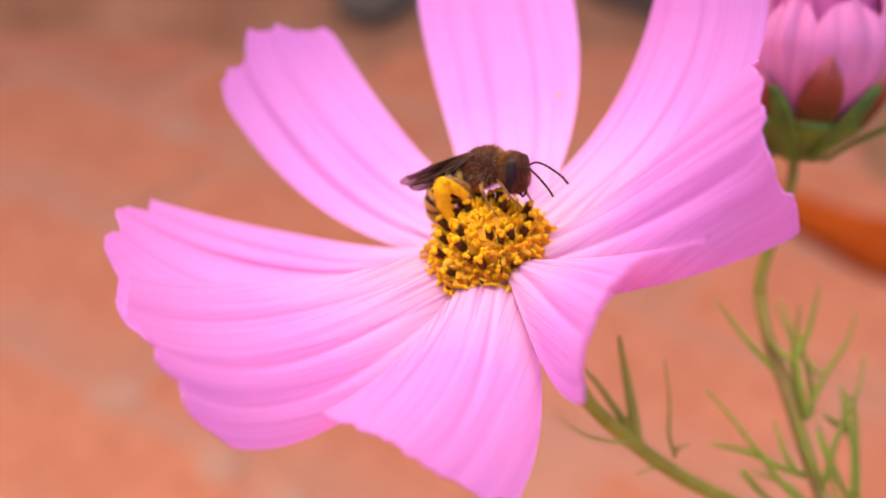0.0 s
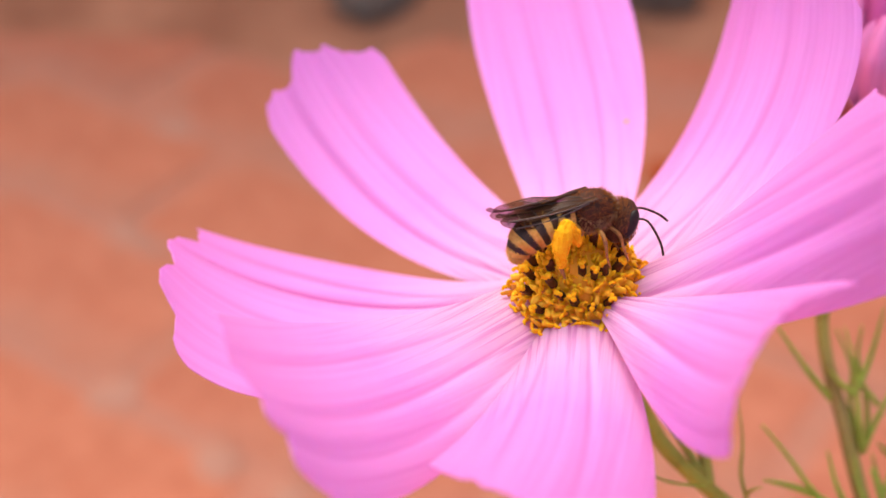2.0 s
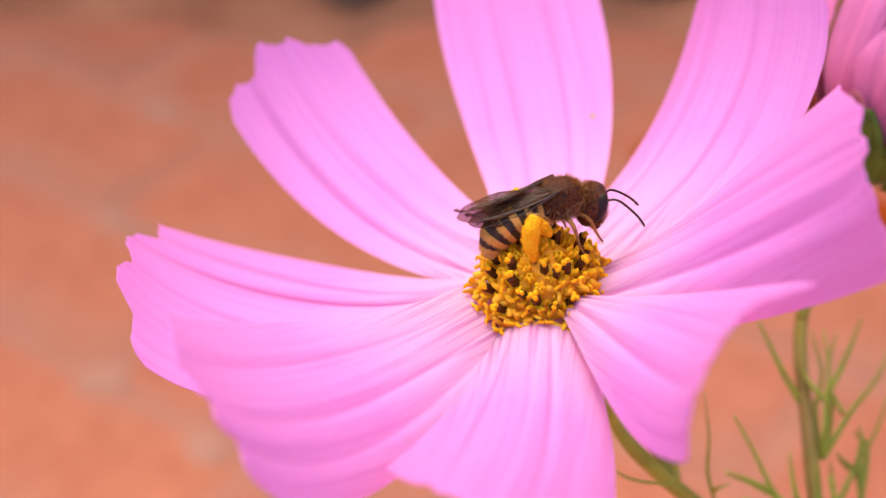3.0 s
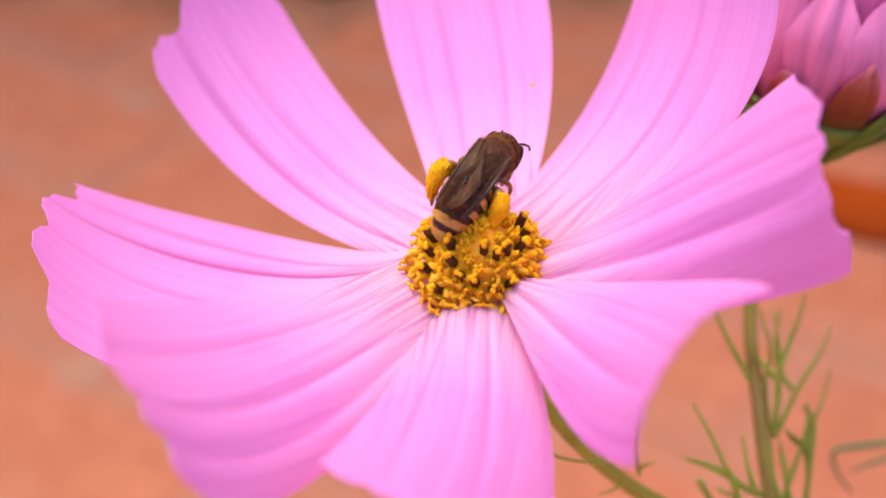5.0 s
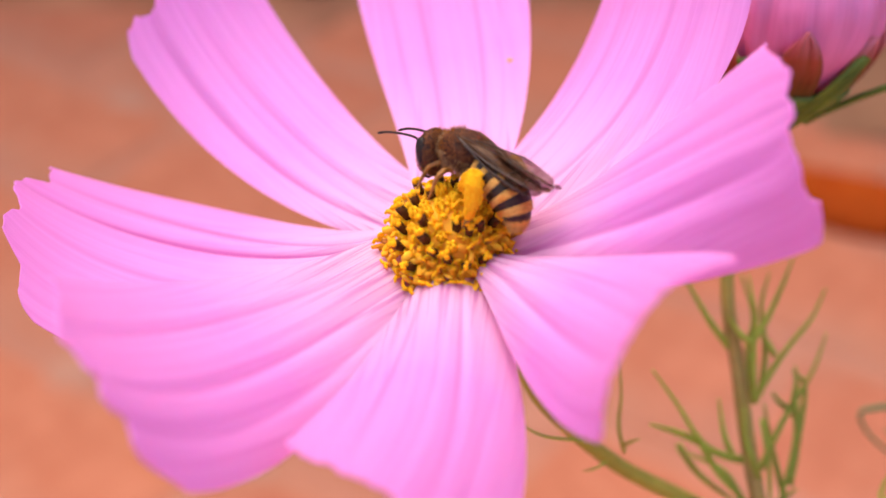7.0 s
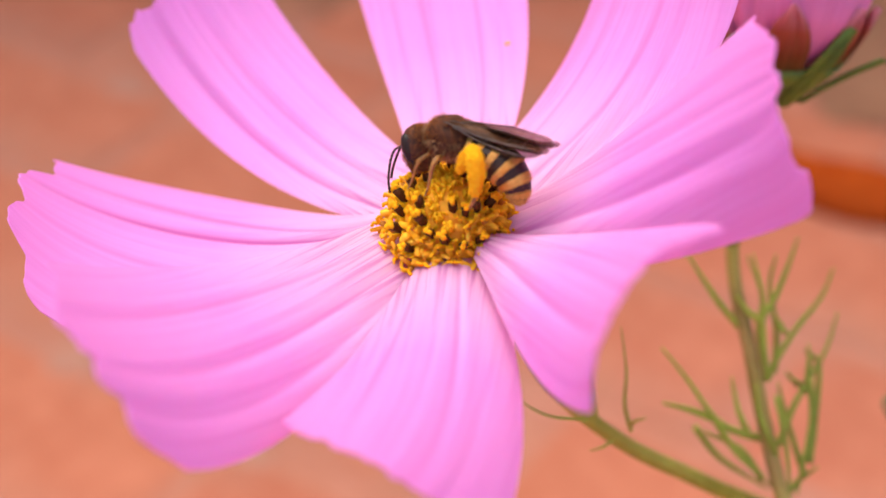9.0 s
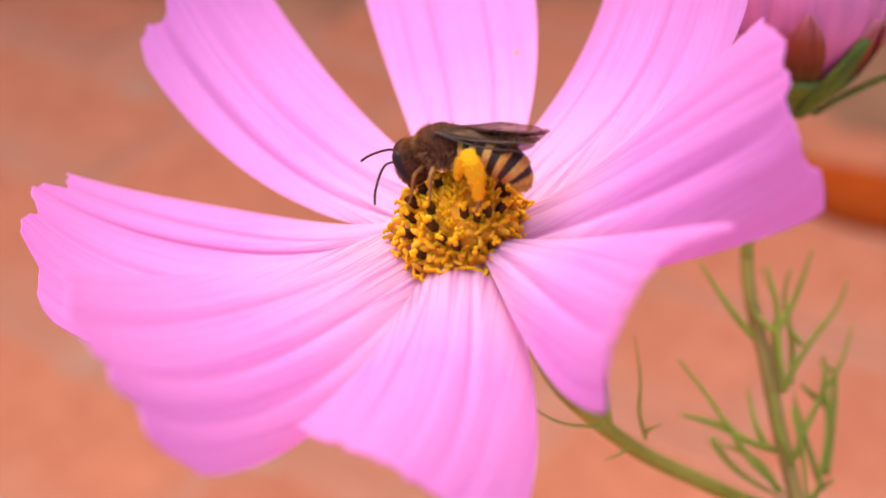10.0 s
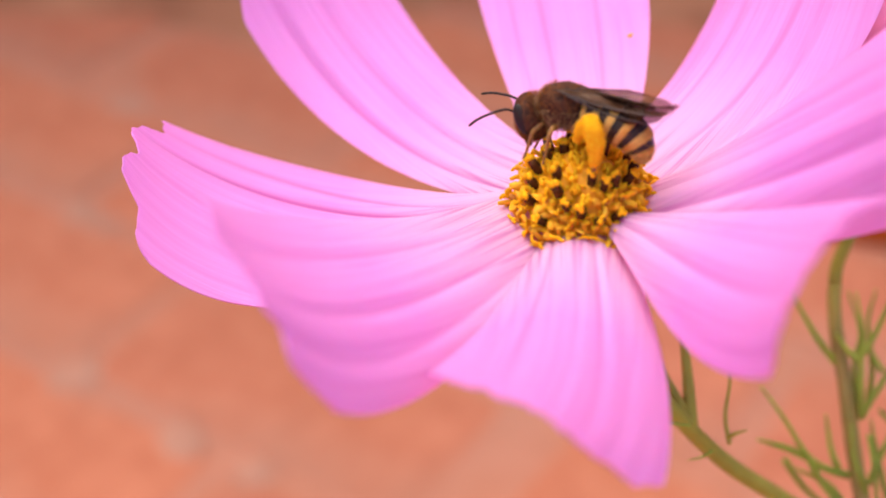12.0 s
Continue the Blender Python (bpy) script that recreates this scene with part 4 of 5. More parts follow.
def stone(place, size, seed, label, mat, name="stone", category="stone"):
    bm = bmesh.new()
    blob(bm, Vector((0, 0, size[2] * 0.62)), size, None, 0, 0.28, (18, 12), seed)
    ob = part(name, bm, mat)
    ob.location = place
    ob.rotation_euler = (0, 0, seed * 1.3)
    return tagged(ob, label, category, "stones on the paving")


def spot(u, n, z=0.0):
    return ROW * u + ACROSS * n + Vector((0, 0, z))


# a plain wall added out of view beyond the soil blocks sky light from the far paving
bm = bmesh.new()
bmesh.ops.create_cube(bm, size=1.0)
bmesh.ops.scale(bm, vec=(6.0, 0.2, 1.8), verts=bm.verts)
bmesh.ops.bevel(bm, geom=bm.edges[:], offset=0.01, segments=2, affect="EDGES")
wall = part("wall_unseen", bm, M_SAND, smooth=False)
wall.location = (0, 1.32, 0.9)
tagged(wall, "plain brown wall added out of view to dim the far paving", "wall", kind="structure")
# loose soil along the far side of the paving
bm = bmesh.new()
rows_ = []
for i in range(121):
    x = -3.0 + 6.0 * i / 120
    rows_.append([bm.verts.new((x, y + (0.07 * noise.noise(Vector((x * 5, 0.3, 0))) + 0.03 * noise.noise(Vector((x * 14, 1.3, 0)))) * (1.0, 0.7, 0, 0)[k], z)) for k, (y, z) in enumerate(((0.86, -0.004), (0.93, 0.010), (1.1, 0.015), (1.225, 0.016)))])
for a, b2 in zip(rows_, rows_[1:]):
    for k in range(3):
        bm.faces.new((a[k], b2[k], b2[k + 1], a[k + 1]))
soil = part("soil", bm, M_SAND)
tagged(soil, "dark loose brown soil beside the brick paving", "soil", kind="structure")
# a spill of tan sand on the paving beyond the edging piece
bm = bmesh.new()
rows_ = []
for i in range(15):
    a = i / 14
    rim = 0.035 * noise.noise(Vector((a * 5, 7.0, 0)))
    rows_.append([bm.verts.new((0.285 + 0.62 * a + (1 - a) * 0.05 * noise.noise(Vector((b2 * 6, 2.0, a))), 0.70 - 0.12 * a + rim + 0.40 * b2, 0.004 * math.sin(math.pi * min(1.0, 0.05 + a * 3)) * math.sin(math.pi * min(1.0, 0.1 + b2 * 2) * 0.5) + 0.0022)) for b2 in (0, 0.15, 0.4, 0.7, 1.0)])
for a, b2 in zip(rows_, rows_[1:]):
    for k in range(4):
        bm.faces.new((a[k], b2[k], b2[k + 1], a[k + 1]))
sand = part("sand_spill", bm, M_TAN)
tagged(sand, "thin spill of tan sand lying on the brick paving", "sand")
# a vivid clay edging piece and a few dark stones at the far side
bm = bmesh.new()
line = spline([(-0.15, 0, 0.004), (-0.07, 0.006, 0.010), (0.0, -0.005, 0.012), (0.06, 0.005, 0.011), (0.12, -0.004, 0.013), (0.18, 0.006, 0.011)], 6)
tube(bm, line, lambda s: 0.007 + 0.010 * min(1, s * 2.5) + 0.002 * math.sin(17 * s), 10, 0, 0.7)
edging = part("clay_edging", bm, M_RUST)
edging.location = spot(-0.13, 0.662)
edging.rotation_euler = (0, 0, TURN)
tagged(edging, "vivid orange clay edging piece lying on the paving", "edging")
for k, (x, y, size) in enumerate(((-0.05, 0.955, (0.05, 0.032, 0.022)), (0.160, 0.955, (0.05, 0.03, 0.035)), (0.215, 1.02, (0.06, 0.035, 0.03)), (-0.40, 1.02, (0.055, 0.03, 0.02)), (0.06, 1.05, (0.07, 0.04, 0.03)))):
    stone((x, y, 0.002), size, k + 1, "rough dark grey stone lying on the brick paving", M_STONE)
for k, (u, n, r) in enumerate(((-0.423, 0.318, 0.017), (-0.345, 0.312, 0.015), (-0.30, 0.314, 0.011), (-0.522, 0.426, 0.016), (-0.585, 0.535, 0.017), (-0.50, 0.424, 0.010))):
    p = spot(u, n)
    ob = stone((p.x, p.y, -0.003), (r, r * 0.8, 0.0032), k + 20, "pale dab of mortar in a paving joint", M_LUMP, "mortar_dab", "mortar")
    ob["group"] = "mortar dabs in the joints"

# ---- paving bricks, one by one ----
pavement = thing("pavement")
tagged(pavement, "weathered terracotta brick paving in running bond", "pavement", kind="structure")
MESHES = [brick_mesh(k) for k in range(5)]
rnd = random.Random(77)
for i in range(-14, 12):
    shift = 0.0 if i % 2 == 0 else PITCH_L / 2
    for j in range(-12, 12):
        u = -0.423 + 0.5 * PITCH_L + shift + j * PITCH_L
        p = spot(u, FIRST_JOINT + (i + 0.5) * PITCH_W)
        if not (-1.2 < p.x < 1.3 and -0.75 < p.y < 1.1):
            continue
        b2 = new("brick", rnd.choice(MESHES))
        b2.parent = pavement
        b2.matrix_basis = pose(p.x + rnd.uniform(-1, 1) * 0.0015, p.y + rnd.uniform(-1, 1) * 0.0015, -BRICK_H / 2 + 0.0001 + rnd.uniform(0, 0.0012), rnd.uniform(-0.6, 0.6), rnd.uniform(-0.6, 0.6), math.degrees(TURN) + rnd.uniform(-0.8, 0.8))


# ---- what moves: both plants sway, the bee turns round on the disc ----
FLOWER_ROWS = [
    (0, 0.00400, 0.09259, 0.40138, -7.48, -15.12, -4.46),
    (0.1, 0.00375, 0.09289, 0.40123, -6.83, -15.99, -4.03),
    (0.2, 0.00362, 0.09296, 0.40076, -6.17, -16.88, -3.60),
    (0.3, 0.00233, 0.09216, 0.39913, -5.52, -17.76, -3.17),
    (0.4, -0.00121, 0.09059, 0.39647, -4.87, -18.65, -2.74),
    (0.5, -0.00369, 0.08954, 0.39451, -4.23, -19.54, -2.33),
    (0.6, -0.00224, 0.08979, 0.39568, -4.71, -18.93, -2.59),
    (0.7, 0.00011, 0.09046, 0.39744, -5.20, -18.32, -2.84),
    (0.8, 0.00257, 0.08993, 0.39757, -5.68, -17.72, -3.11),
    (0.9, 0.00384, 0.08865, 0.39670, -6.17, -17.12, -3.37),
    (1, 0.00387, 0.08822, 0.39697, -6.65, -16.51, -3.63),
    (1.1, 0.00441, 0.08908, 0.39946, -6.98, -16.16, -3.66),
    (1.2, 0.00676, 0.09017, 0.40225, -7.32, -15.81, -3.69),
    (1.3, 0.00874, 0.08999, 0.40333, -7.66, -15.46, -3.72),
    (1.4, 0.01036, 0.08836, 0.40248, -7.99, -15.11, -3.74),
    (1.5, 0.00983, 0.08681, 0.40172, -8.33, -14.76, -3.77),
    (1.6, 0.00596, 0.08632, 0.40149, -8.37, -14.57, -3.58),
    (1.7, 0.00401, 0.08607, 0.40157, -8.42, -14.38, -3.39),
    (1.8, 0.00543, 0.08580, 0.40162, -8.47, -14.21, -3.20),
    (1.9, 0.00845, 0.08564, 0.40183, -8.51, -14.02, -3.02),
    (2, 0.01116, 0.08574, 0.40240, -8.56, -13.83, -2.83),
    (2.1, 0.00810, 0.08537, 0.40207, -8.54, -14.04, -2.76),
    (2.2, 0.00451, 0.08525, 0.40206, -8.54, -14.26, -2.69),
    (2.3, 0.00500, 0.08483, 0.40169, -8.53, -14.47, -2.63),
    (2.4, 0.00794, 0.08470, 0.40174, -8.51, -14.69, -2.56),
    (2.5, 0.00943, 0.08497, 0.40230, -8.51, -14.91, -2.48),
    (2.6, 0.00795, 0.08515, 0.40280, -8.56, -14.60, -2.53),
    (2.7, 0.00667, 0.08484, 0.40265, -8.62, -14.29, -2.58),
    (2.8, 0.00715, 0.08438, 0.40234, -8.69, -13.98, -2.63),
    (2.9, 0.00853, 0.08391, 0.40203, -8.74, -13.67, -2.68),
    (3, 0.00886, 0.08386, 0.40224, -8.80, -13.36, -2.72),
    (3.1, 0.00816, 0.08386, 0.40251, -8.69, -13.17, -2.69),
    (3.2, 0.00671, 0.08393, 0.40283, -8.57, -12.97, -2.67),
    (4.8, 0.00762, 0.08098, 0.40336, -6.72, -9.87, -2.21),
    (4.9, 0.00718, 0.08152, 0.40431, -6.60, -9.68, -2.18),
    (5, 0.00516, 0.08179, 0.40483, -6.48, -9.48, -2.15),
    (5.1, 0.00460, 0.08152, 0.40408, -6.50, -9.55, -2.16),
    (5.2, 0.00434, 0.08077, 0.40274, -6.52, -9.62, -2.16),
    (5.3, 0.00361, 0.08045, 0.40191, -6.53, -9.68, -2.16),
    (5.4, 0.00226, 0.08087, 0.40200, -6.55, -9.76, -2.17),
    (5.5, 0.00165, 0.08141, 0.40227, -6.57, -9.82, -2.16),
    (5.6, 0.00387, 0.08145, 0.40228, -6.75, -9.89, -2.26),
    (5.7, 0.00579, 0.08174, 0.40256, -6.93, -9.95, -2.35),
    (5.8, 0.00695, 0.08234, 0.40322, -7.11, -10.02, -2.44),
    (5.9, 0.00588, 0.08283, 0.40359, -7.29, -10.08, -2.53),
    (6, 0.00395, 0.08338, 0.40395, -7.48, -10.15, -2.62),
    (6.1, 0.00237, 0.08377, 0.40416, -7.36, -10.11, -2.55),
    (6.2, 0.00265, 0.08394, 0.40419, -7.24, -10.07, -2.48),
    (6.3, 0.00343, 0.08427, 0.40447, -7.12, -10.03, -2.42),
    (6.4, 0.00396, 0.08487, 0.40506, -7.00, -9.99, -2.35),
    (6.5, 0.00365, 0.08499, 0.40502, -6.89, -9.95, -2.27),
    (6.6, 0.00277, 0.08443, 0.40535, -6.69, -10.03, -2.31),
    (6.7, 0.00282, 0.08381, 0.40566, -6.51, -10.11, -2.34),
    (6.8, 0.00260, 0.08316, 0.40594, -6.31, -10.19, -2.38),
    (6.9, 0.00307, 0.08267, 0.40642, -6.12, -10.25, -2.41),
    (7, 0.00384, 0.08196, 0.40668, -5.92, -10.33, -2.45),
    (7.1, 0.00376, 0.08147, 0.40600, -5.94, -10.42, -2.44),
    (7.2, 0.00290, 0.08143, 0.40582, -5.97, -10.50, -2.44),
    (8.8, 0.00402, 0.08222, 0.40574, -6.27, -11.83, -2.42),
    (8.9, 0.00368, 0.08266, 0.40620, -6.28, -11.91, -2.42),
    (9, 0.00375, 0.08293, 0.40648, -6.30, -11.99, -2.42),
    (9.1, 0.00344, 0.08283, 0.40597, -6.38, -12.03, -2.29),
    (9.2, 0.00245, 0.08303, 0.40578, -6.47, -12.08, -2.17),
    (9.3, 0.00189, 0.08296, 0.40529, -6.54, -12.12, -2.04),
    (9.4, 0.00250, 0.08300, 0.40499, -6.62, -12.17, -1.92),
    (9.5, 0.00364, 0.08368, 0.40552, -6.71, -12.21, -1.79),
    (9.6, 0.00470, 0.08393, 0.40623, -6.77, -12.35, -1.77),
    (9.7, 0.00459, 0.08338, 0.40591, -6.84, -12.48, -1.76),
    (9.8, 0.00378, 0.08263, 0.40530, -6.91, -12.61, -1.73),
    (9.9, 0.00334, 0.08249, 0.40547, -6.99, -12.74, -1.71),
    (10, 0.00389, 0.08285, 0.40630, -7.06, -12.88, -1.70),
    (10.1, 0.00426, 0.08286, 0.40636, -7.07, -12.84, -1.68),
    (10.2, 0.00409, 0.08270, 0.40619, -7.08, -12.80, -1.65),
    (10.3, 0.00421, 0.08246, 0.40593, -7.09, -12.77, -1.63),
    (10.4, 0.00400, 0.08245, 0.40592, -7.10, -12.73, -1.60),
    (10.5, 0.00348, 0.08280, 0.40637, -7.12, -12.69, -1.58),
    (10.6, 0.00218, 0.08331, 0.40721, -7.12, -12.72, -1.83),
    (10.7, 0.00208, 0.08290, 0.40692, -7.14, -12.75, -2.09),
    (10.8, 0.00317, 0.08244, 0.40662, -7.15, -12.78, -2.34),
    (10.9, 0.00492, 0.08273, 0.40730, -7.17, -12.82, -2.59),
    (11, 0.00703, 0.08310, 0.40810, -7.18, -12.84, -2.84),
    (11.1, 0.00656, 0.08254, 0.40801, -7.14, -12.93, -3.07),
    (11.2, 0.00467, 0.08176, 0.40755, -7.10, -13.03, -3.30),
    (11.3, 0.00412, 0.08103, 0.40724, -7.05, -13.12, -3.55),
    (11.4, 0.00629, 0.08051, 0.40730, -7.00, -13.21, -3.78),
    (11.5, 0.00851, 0.08087, 0.40849, -6.95, -13.30, -4.01),
    (11.6, 0.00846, 0.08175, 0.40985, -7.19, -12.47, -4.10),
    (11.7, 0.00786, 0.08122, 0.40937, -7.42, -11.63, -4.20),
    (11.8, 0.00856, 0.08009, 0.40819, -7.66, -10.80, -4.30),
    (11.9, 0.01111, 0.08030, 0.40882, -7.90, -9.96, -4.40),
    (12, 0.01369, 0.08172, 0.41099, -8.14, -9.13, -4.49),
]
PLANT_ROWS = [
    (0, 0.02035, -0.04710, 0.08326, -9.69, -0.80, 5.94),
    (0.1, 0.02052, -0.04912, 0.08452, -10.00, -0.38, 6.73),
    (0.2, 0.02094, -0.05131, 0.08553, -10.30, 0.03, 7.52),
    (0.3, 0.02061, -0.05396, 0.08585, -10.61, 0.43, 8.32),
    (0.4, 0.01871, -0.05705, 0.08555, -10.91, 0.82, 9.12),
    (0.5, 0.01775, -0.05991, 0.08549, -11.21, 1.19, 9.93),
    (0.6, 0.01797, -0.06410, 0.08867, -12.28, 0.80, 8.67),
    (0.7, 0.01881, -0.06803, 0.09216, -13.33, 0.38, 7.42),
    (0.8, 0.01970, -0.07258, 0.09484, -14.37, -0.06, 6.18),
    (0.9, 0.01964, -0.07746, 0.09704, -15.40, -0.54, 4.95),
    (1, 0.01859, -0.08191, 0.09981, -16.42, -1.03, 3.72),
    (1.1, 0.01631, -0.06972, 0.09503, -13.97, -0.90, 3.26),
    (1.2, 0.01518, -0.05749, 0.09040, -11.52, -0.72, 2.81),
    (1.3, 0.01353, -0.04597, 0.08487, -9.08, -0.51, 2.36),
    (1.4, 0.01135, -0.03523, 0.07835, -6.64, -0.26, 1.91),
    (1.5, 0.00728, -0.02450, 0.07185, -4.22, 0.01, 1.48),
    (1.6, 0.00532, -0.02152, 0.07044, -3.58, 0.11, 2.19),
    (1.7, 0.00475, -0.01842, 0.06917, -2.94, 0.21, 2.92),
    (1.8, 0.00666, -0.01533, 0.06788, -2.30, 0.30, 3.64),
    (1.9, 0.00970, -0.01218, 0.06665, -1.67, 0.40, 4.35),
    (2, 0.01247, -0.00888, 0.06559, -1.02, 0.48, 5.08),
    (2.1, 0.00286, -0.00947, 0.06629, -1.01, 1.76, 4.89),
    (2.2, -0.00712, -0.00987, 0.06730, -0.99, 3.04, 4.69),
    (2.3, -0.01400, -0.01040, 0.06827, -0.98, 4.31, 4.48),
    (2.4, -0.01898, -0.01076, 0.06958, -0.97, 5.59, 4.27),
    (2.5, -0.02503, -0.01086, 0.07133, -0.97, 6.86, 4.06),
    (2.6, -0.03044, -0.01200, 0.07289, -1.06, 7.63, 4.02),
    (2.7, -0.03566, -0.01336, 0.07417, -1.16, 8.40, 3.97),
    (2.8, -0.03953, -0.01481, 0.07541, -1.25, 9.17, 3.92),
    (2.9, -0.04271, -0.01624, 0.07670, -1.34, 9.94, 3.88),
    (3, -0.04666, -0.01745, 0.07828, -1.44, 10.71, 3.82),
    (3.1, -0.04739, -0.01693, 0.07839, -1.25, 10.82, 4.12),
    (3.2, -0.04871, -0.01639, 0.07852, -1.05, 10.93, 4.42),
    (4.8, -0.05136, -0.01045, 0.07694, 1.90, 12.75, 9.28),
    (4.9, -0.05193, -0.00973, 0.07723, 2.08, 12.87, 9.59),
    (5, -0.05372, -0.00913, 0.07728, 2.26, 12.98, 9.90),
    (5.1, -0.04207, -0.00766, 0.07320, 1.57, 10.18, 7.85),
    (5.2, -0.03012, -0.00633, 0.06895, 0.99, 7.36, 5.85),
    (5.3, -0.01842, -0.00466, 0.06506, 0.54, 4.51, 3.90),
    (5.4, -0.00714, -0.00249, 0.06177, 0.21, 1.65, 1.98),
    (5.5, 0.00480, -0.00015, 0.05869, -0.03, -1.23, 0.07),
    (5.6, -0.00063, 0.00540, 0.05821, 1.04, -0.01, -0.11),
    (5.7, -0.00626, 0.01127, 0.05798, 2.12, 1.20, -0.25),
    (5.8, -0.01241, 0.01749, 0.05804, 3.21, 2.41, -0.32),
    (5.9, -0.02024, 0.02384, 0.05803, 4.32, 3.59, -0.34),
    (6, -0.02866, 0.03038, 0.05814, 5.45, 4.77, -0.31),
    (6.1, -0.02658, 0.03022, 0.05780, 5.33, 4.15, -0.42),
    (6.2, -0.02306, 0.02989, 0.05741, 5.19, 3.53, -0.52),
    (6.3, -0.01913, 0.02964, 0.05720, 5.06, 2.92, -0.63),
    (6.4, -0.01539, 0.02949, 0.05717, 4.92, 2.31, -0.73),
    (6.5, -0.01232, 0.02909, 0.05685, 4.79, 1.69, -0.82),
    (6.6, -0.01506, 0.02734, 0.05815, 4.68, 2.13, -0.46),
    (6.7, -0.01707, 0.02552, 0.05945, 4.58, 2.57, -0.10),
    (6.8, -0.01927, 0.02368, 0.06075, 4.47, 3.02, 0.26),
    (6.9, -0.02094, 0.02190, 0.06218, 4.37, 3.47, 0.62),
    (7, -0.02236, 0.01999, 0.06348, 4.28, 3.91, 0.99),
    (7.1, -0.02142, 0.01829, 0.06337, 3.98, 3.73, 0.91),
    (7.2, -0.02110, 0.01683, 0.06353, 3.70, 3.56, 0.84),
    (8.8, -0.00424, -0.00568, 0.06791, -0.88, 0.68, -0.09),
    (8.9, -0.00348, -0.00685, 0.06845, -1.16, 0.49, -0.13),
    (9, -0.00242, -0.00812, 0.06890, -1.45, 0.30, -0.17),
    (9.1, -0.00207, -0.00938, 0.06900, -1.63, 0.31, 0.11),
    (9.2, -0.00224, -0.01050, 0.06922, -1.82, 0.31, 0.38),
    (9.3, -0.00206, -0.01177, 0.06926, -2.01, 0.30, 0.65),
    (9.4, -0.00093, -0.01300, 0.06935, -2.20, 0.30, 0.93),
    (9.5, 0.00061, -0.01392, 0.06985, -2.38, 0.29, 1.20),
    (9.6, 0.00144, -0.01418, 0.07037, -2.48, 0.25, 1.03),
    (9.7, 0.00133, -0.01485, 0.07032, -2.59, 0.19, 0.85),
    (9.8, 0.00066, -0.01562, 0.07013, -2.69, 0.14, 0.67),
    (9.9, 0.00028, -0.01606, 0.07034, -2.79, 0.10, 0.49),
    (10, 0.00065, -0.01626, 0.07089, -2.90, 0.04, 0.32),
    (10.1, 0.00057, -0.01406, 0.07029, -2.45, 0.20, 0.54),
    (10.2, 0.00003, -0.01195, 0.06954, -2.00, 0.35, 0.77),
    (10.3, -0.00028, -0.00991, 0.06869, -1.56, 0.51, 0.99),
    (10.4, -0.00087, -0.00775, 0.06796, -1.11, 0.65, 1.21),
    (10.5, -0.00174, -0.00541, 0.06743, -0.66, 0.81, 1.43),
    (10.6, -0.00665, 0.00041, 0.06692, 0.42, 1.39, 1.22),
    (10.7, -0.01051, 0.00584, 0.06589, 1.52, 1.96, 1.02),
    (10.8, -0.01331, 0.01131, 0.06488, 2.61, 2.52, 0.84),
    (10.9, -0.01548, 0.01725, 0.06448, 3.72, 3.07, 0.68),
    (11, -0.01725, 0.02332, 0.06418, 4.82, 3.62, 0.54),
    (11.1, -0.01733, 0.02694, 0.06323, 5.44, 3.53, 0.24),
    (11.2, -0.01851, 0.03045, 0.06207, 6.06, 3.44, -0.06),
    (11.3, -0.01865, 0.03398, 0.06098, 6.67, 3.36, -0.36),
    (11.4, -0.01672, 0.03758, 0.06006, 7.29, 3.28, -0.66),
    (11.5, -0.01474, 0.04164, 0.05973, 7.91, 3.21, -0.96),
    (11.6, -0.01332, 0.03830, 0.06013, 7.21, 2.96, -1.09),
    (11.7, -0.01231, 0.03425, 0.05960, 6.53, 2.70, -1.21),
    (11.8, -0.01027, 0.02989, 0.05870, 5.83, 2.44, -1.34),
    (11.9, -0.00679, 0.02620, 0.05877, 5.14, 2.18, -1.45),
    (12, -0.00329, 0.02313, 0.05963, 4.46, 1.92, -1.56),
]
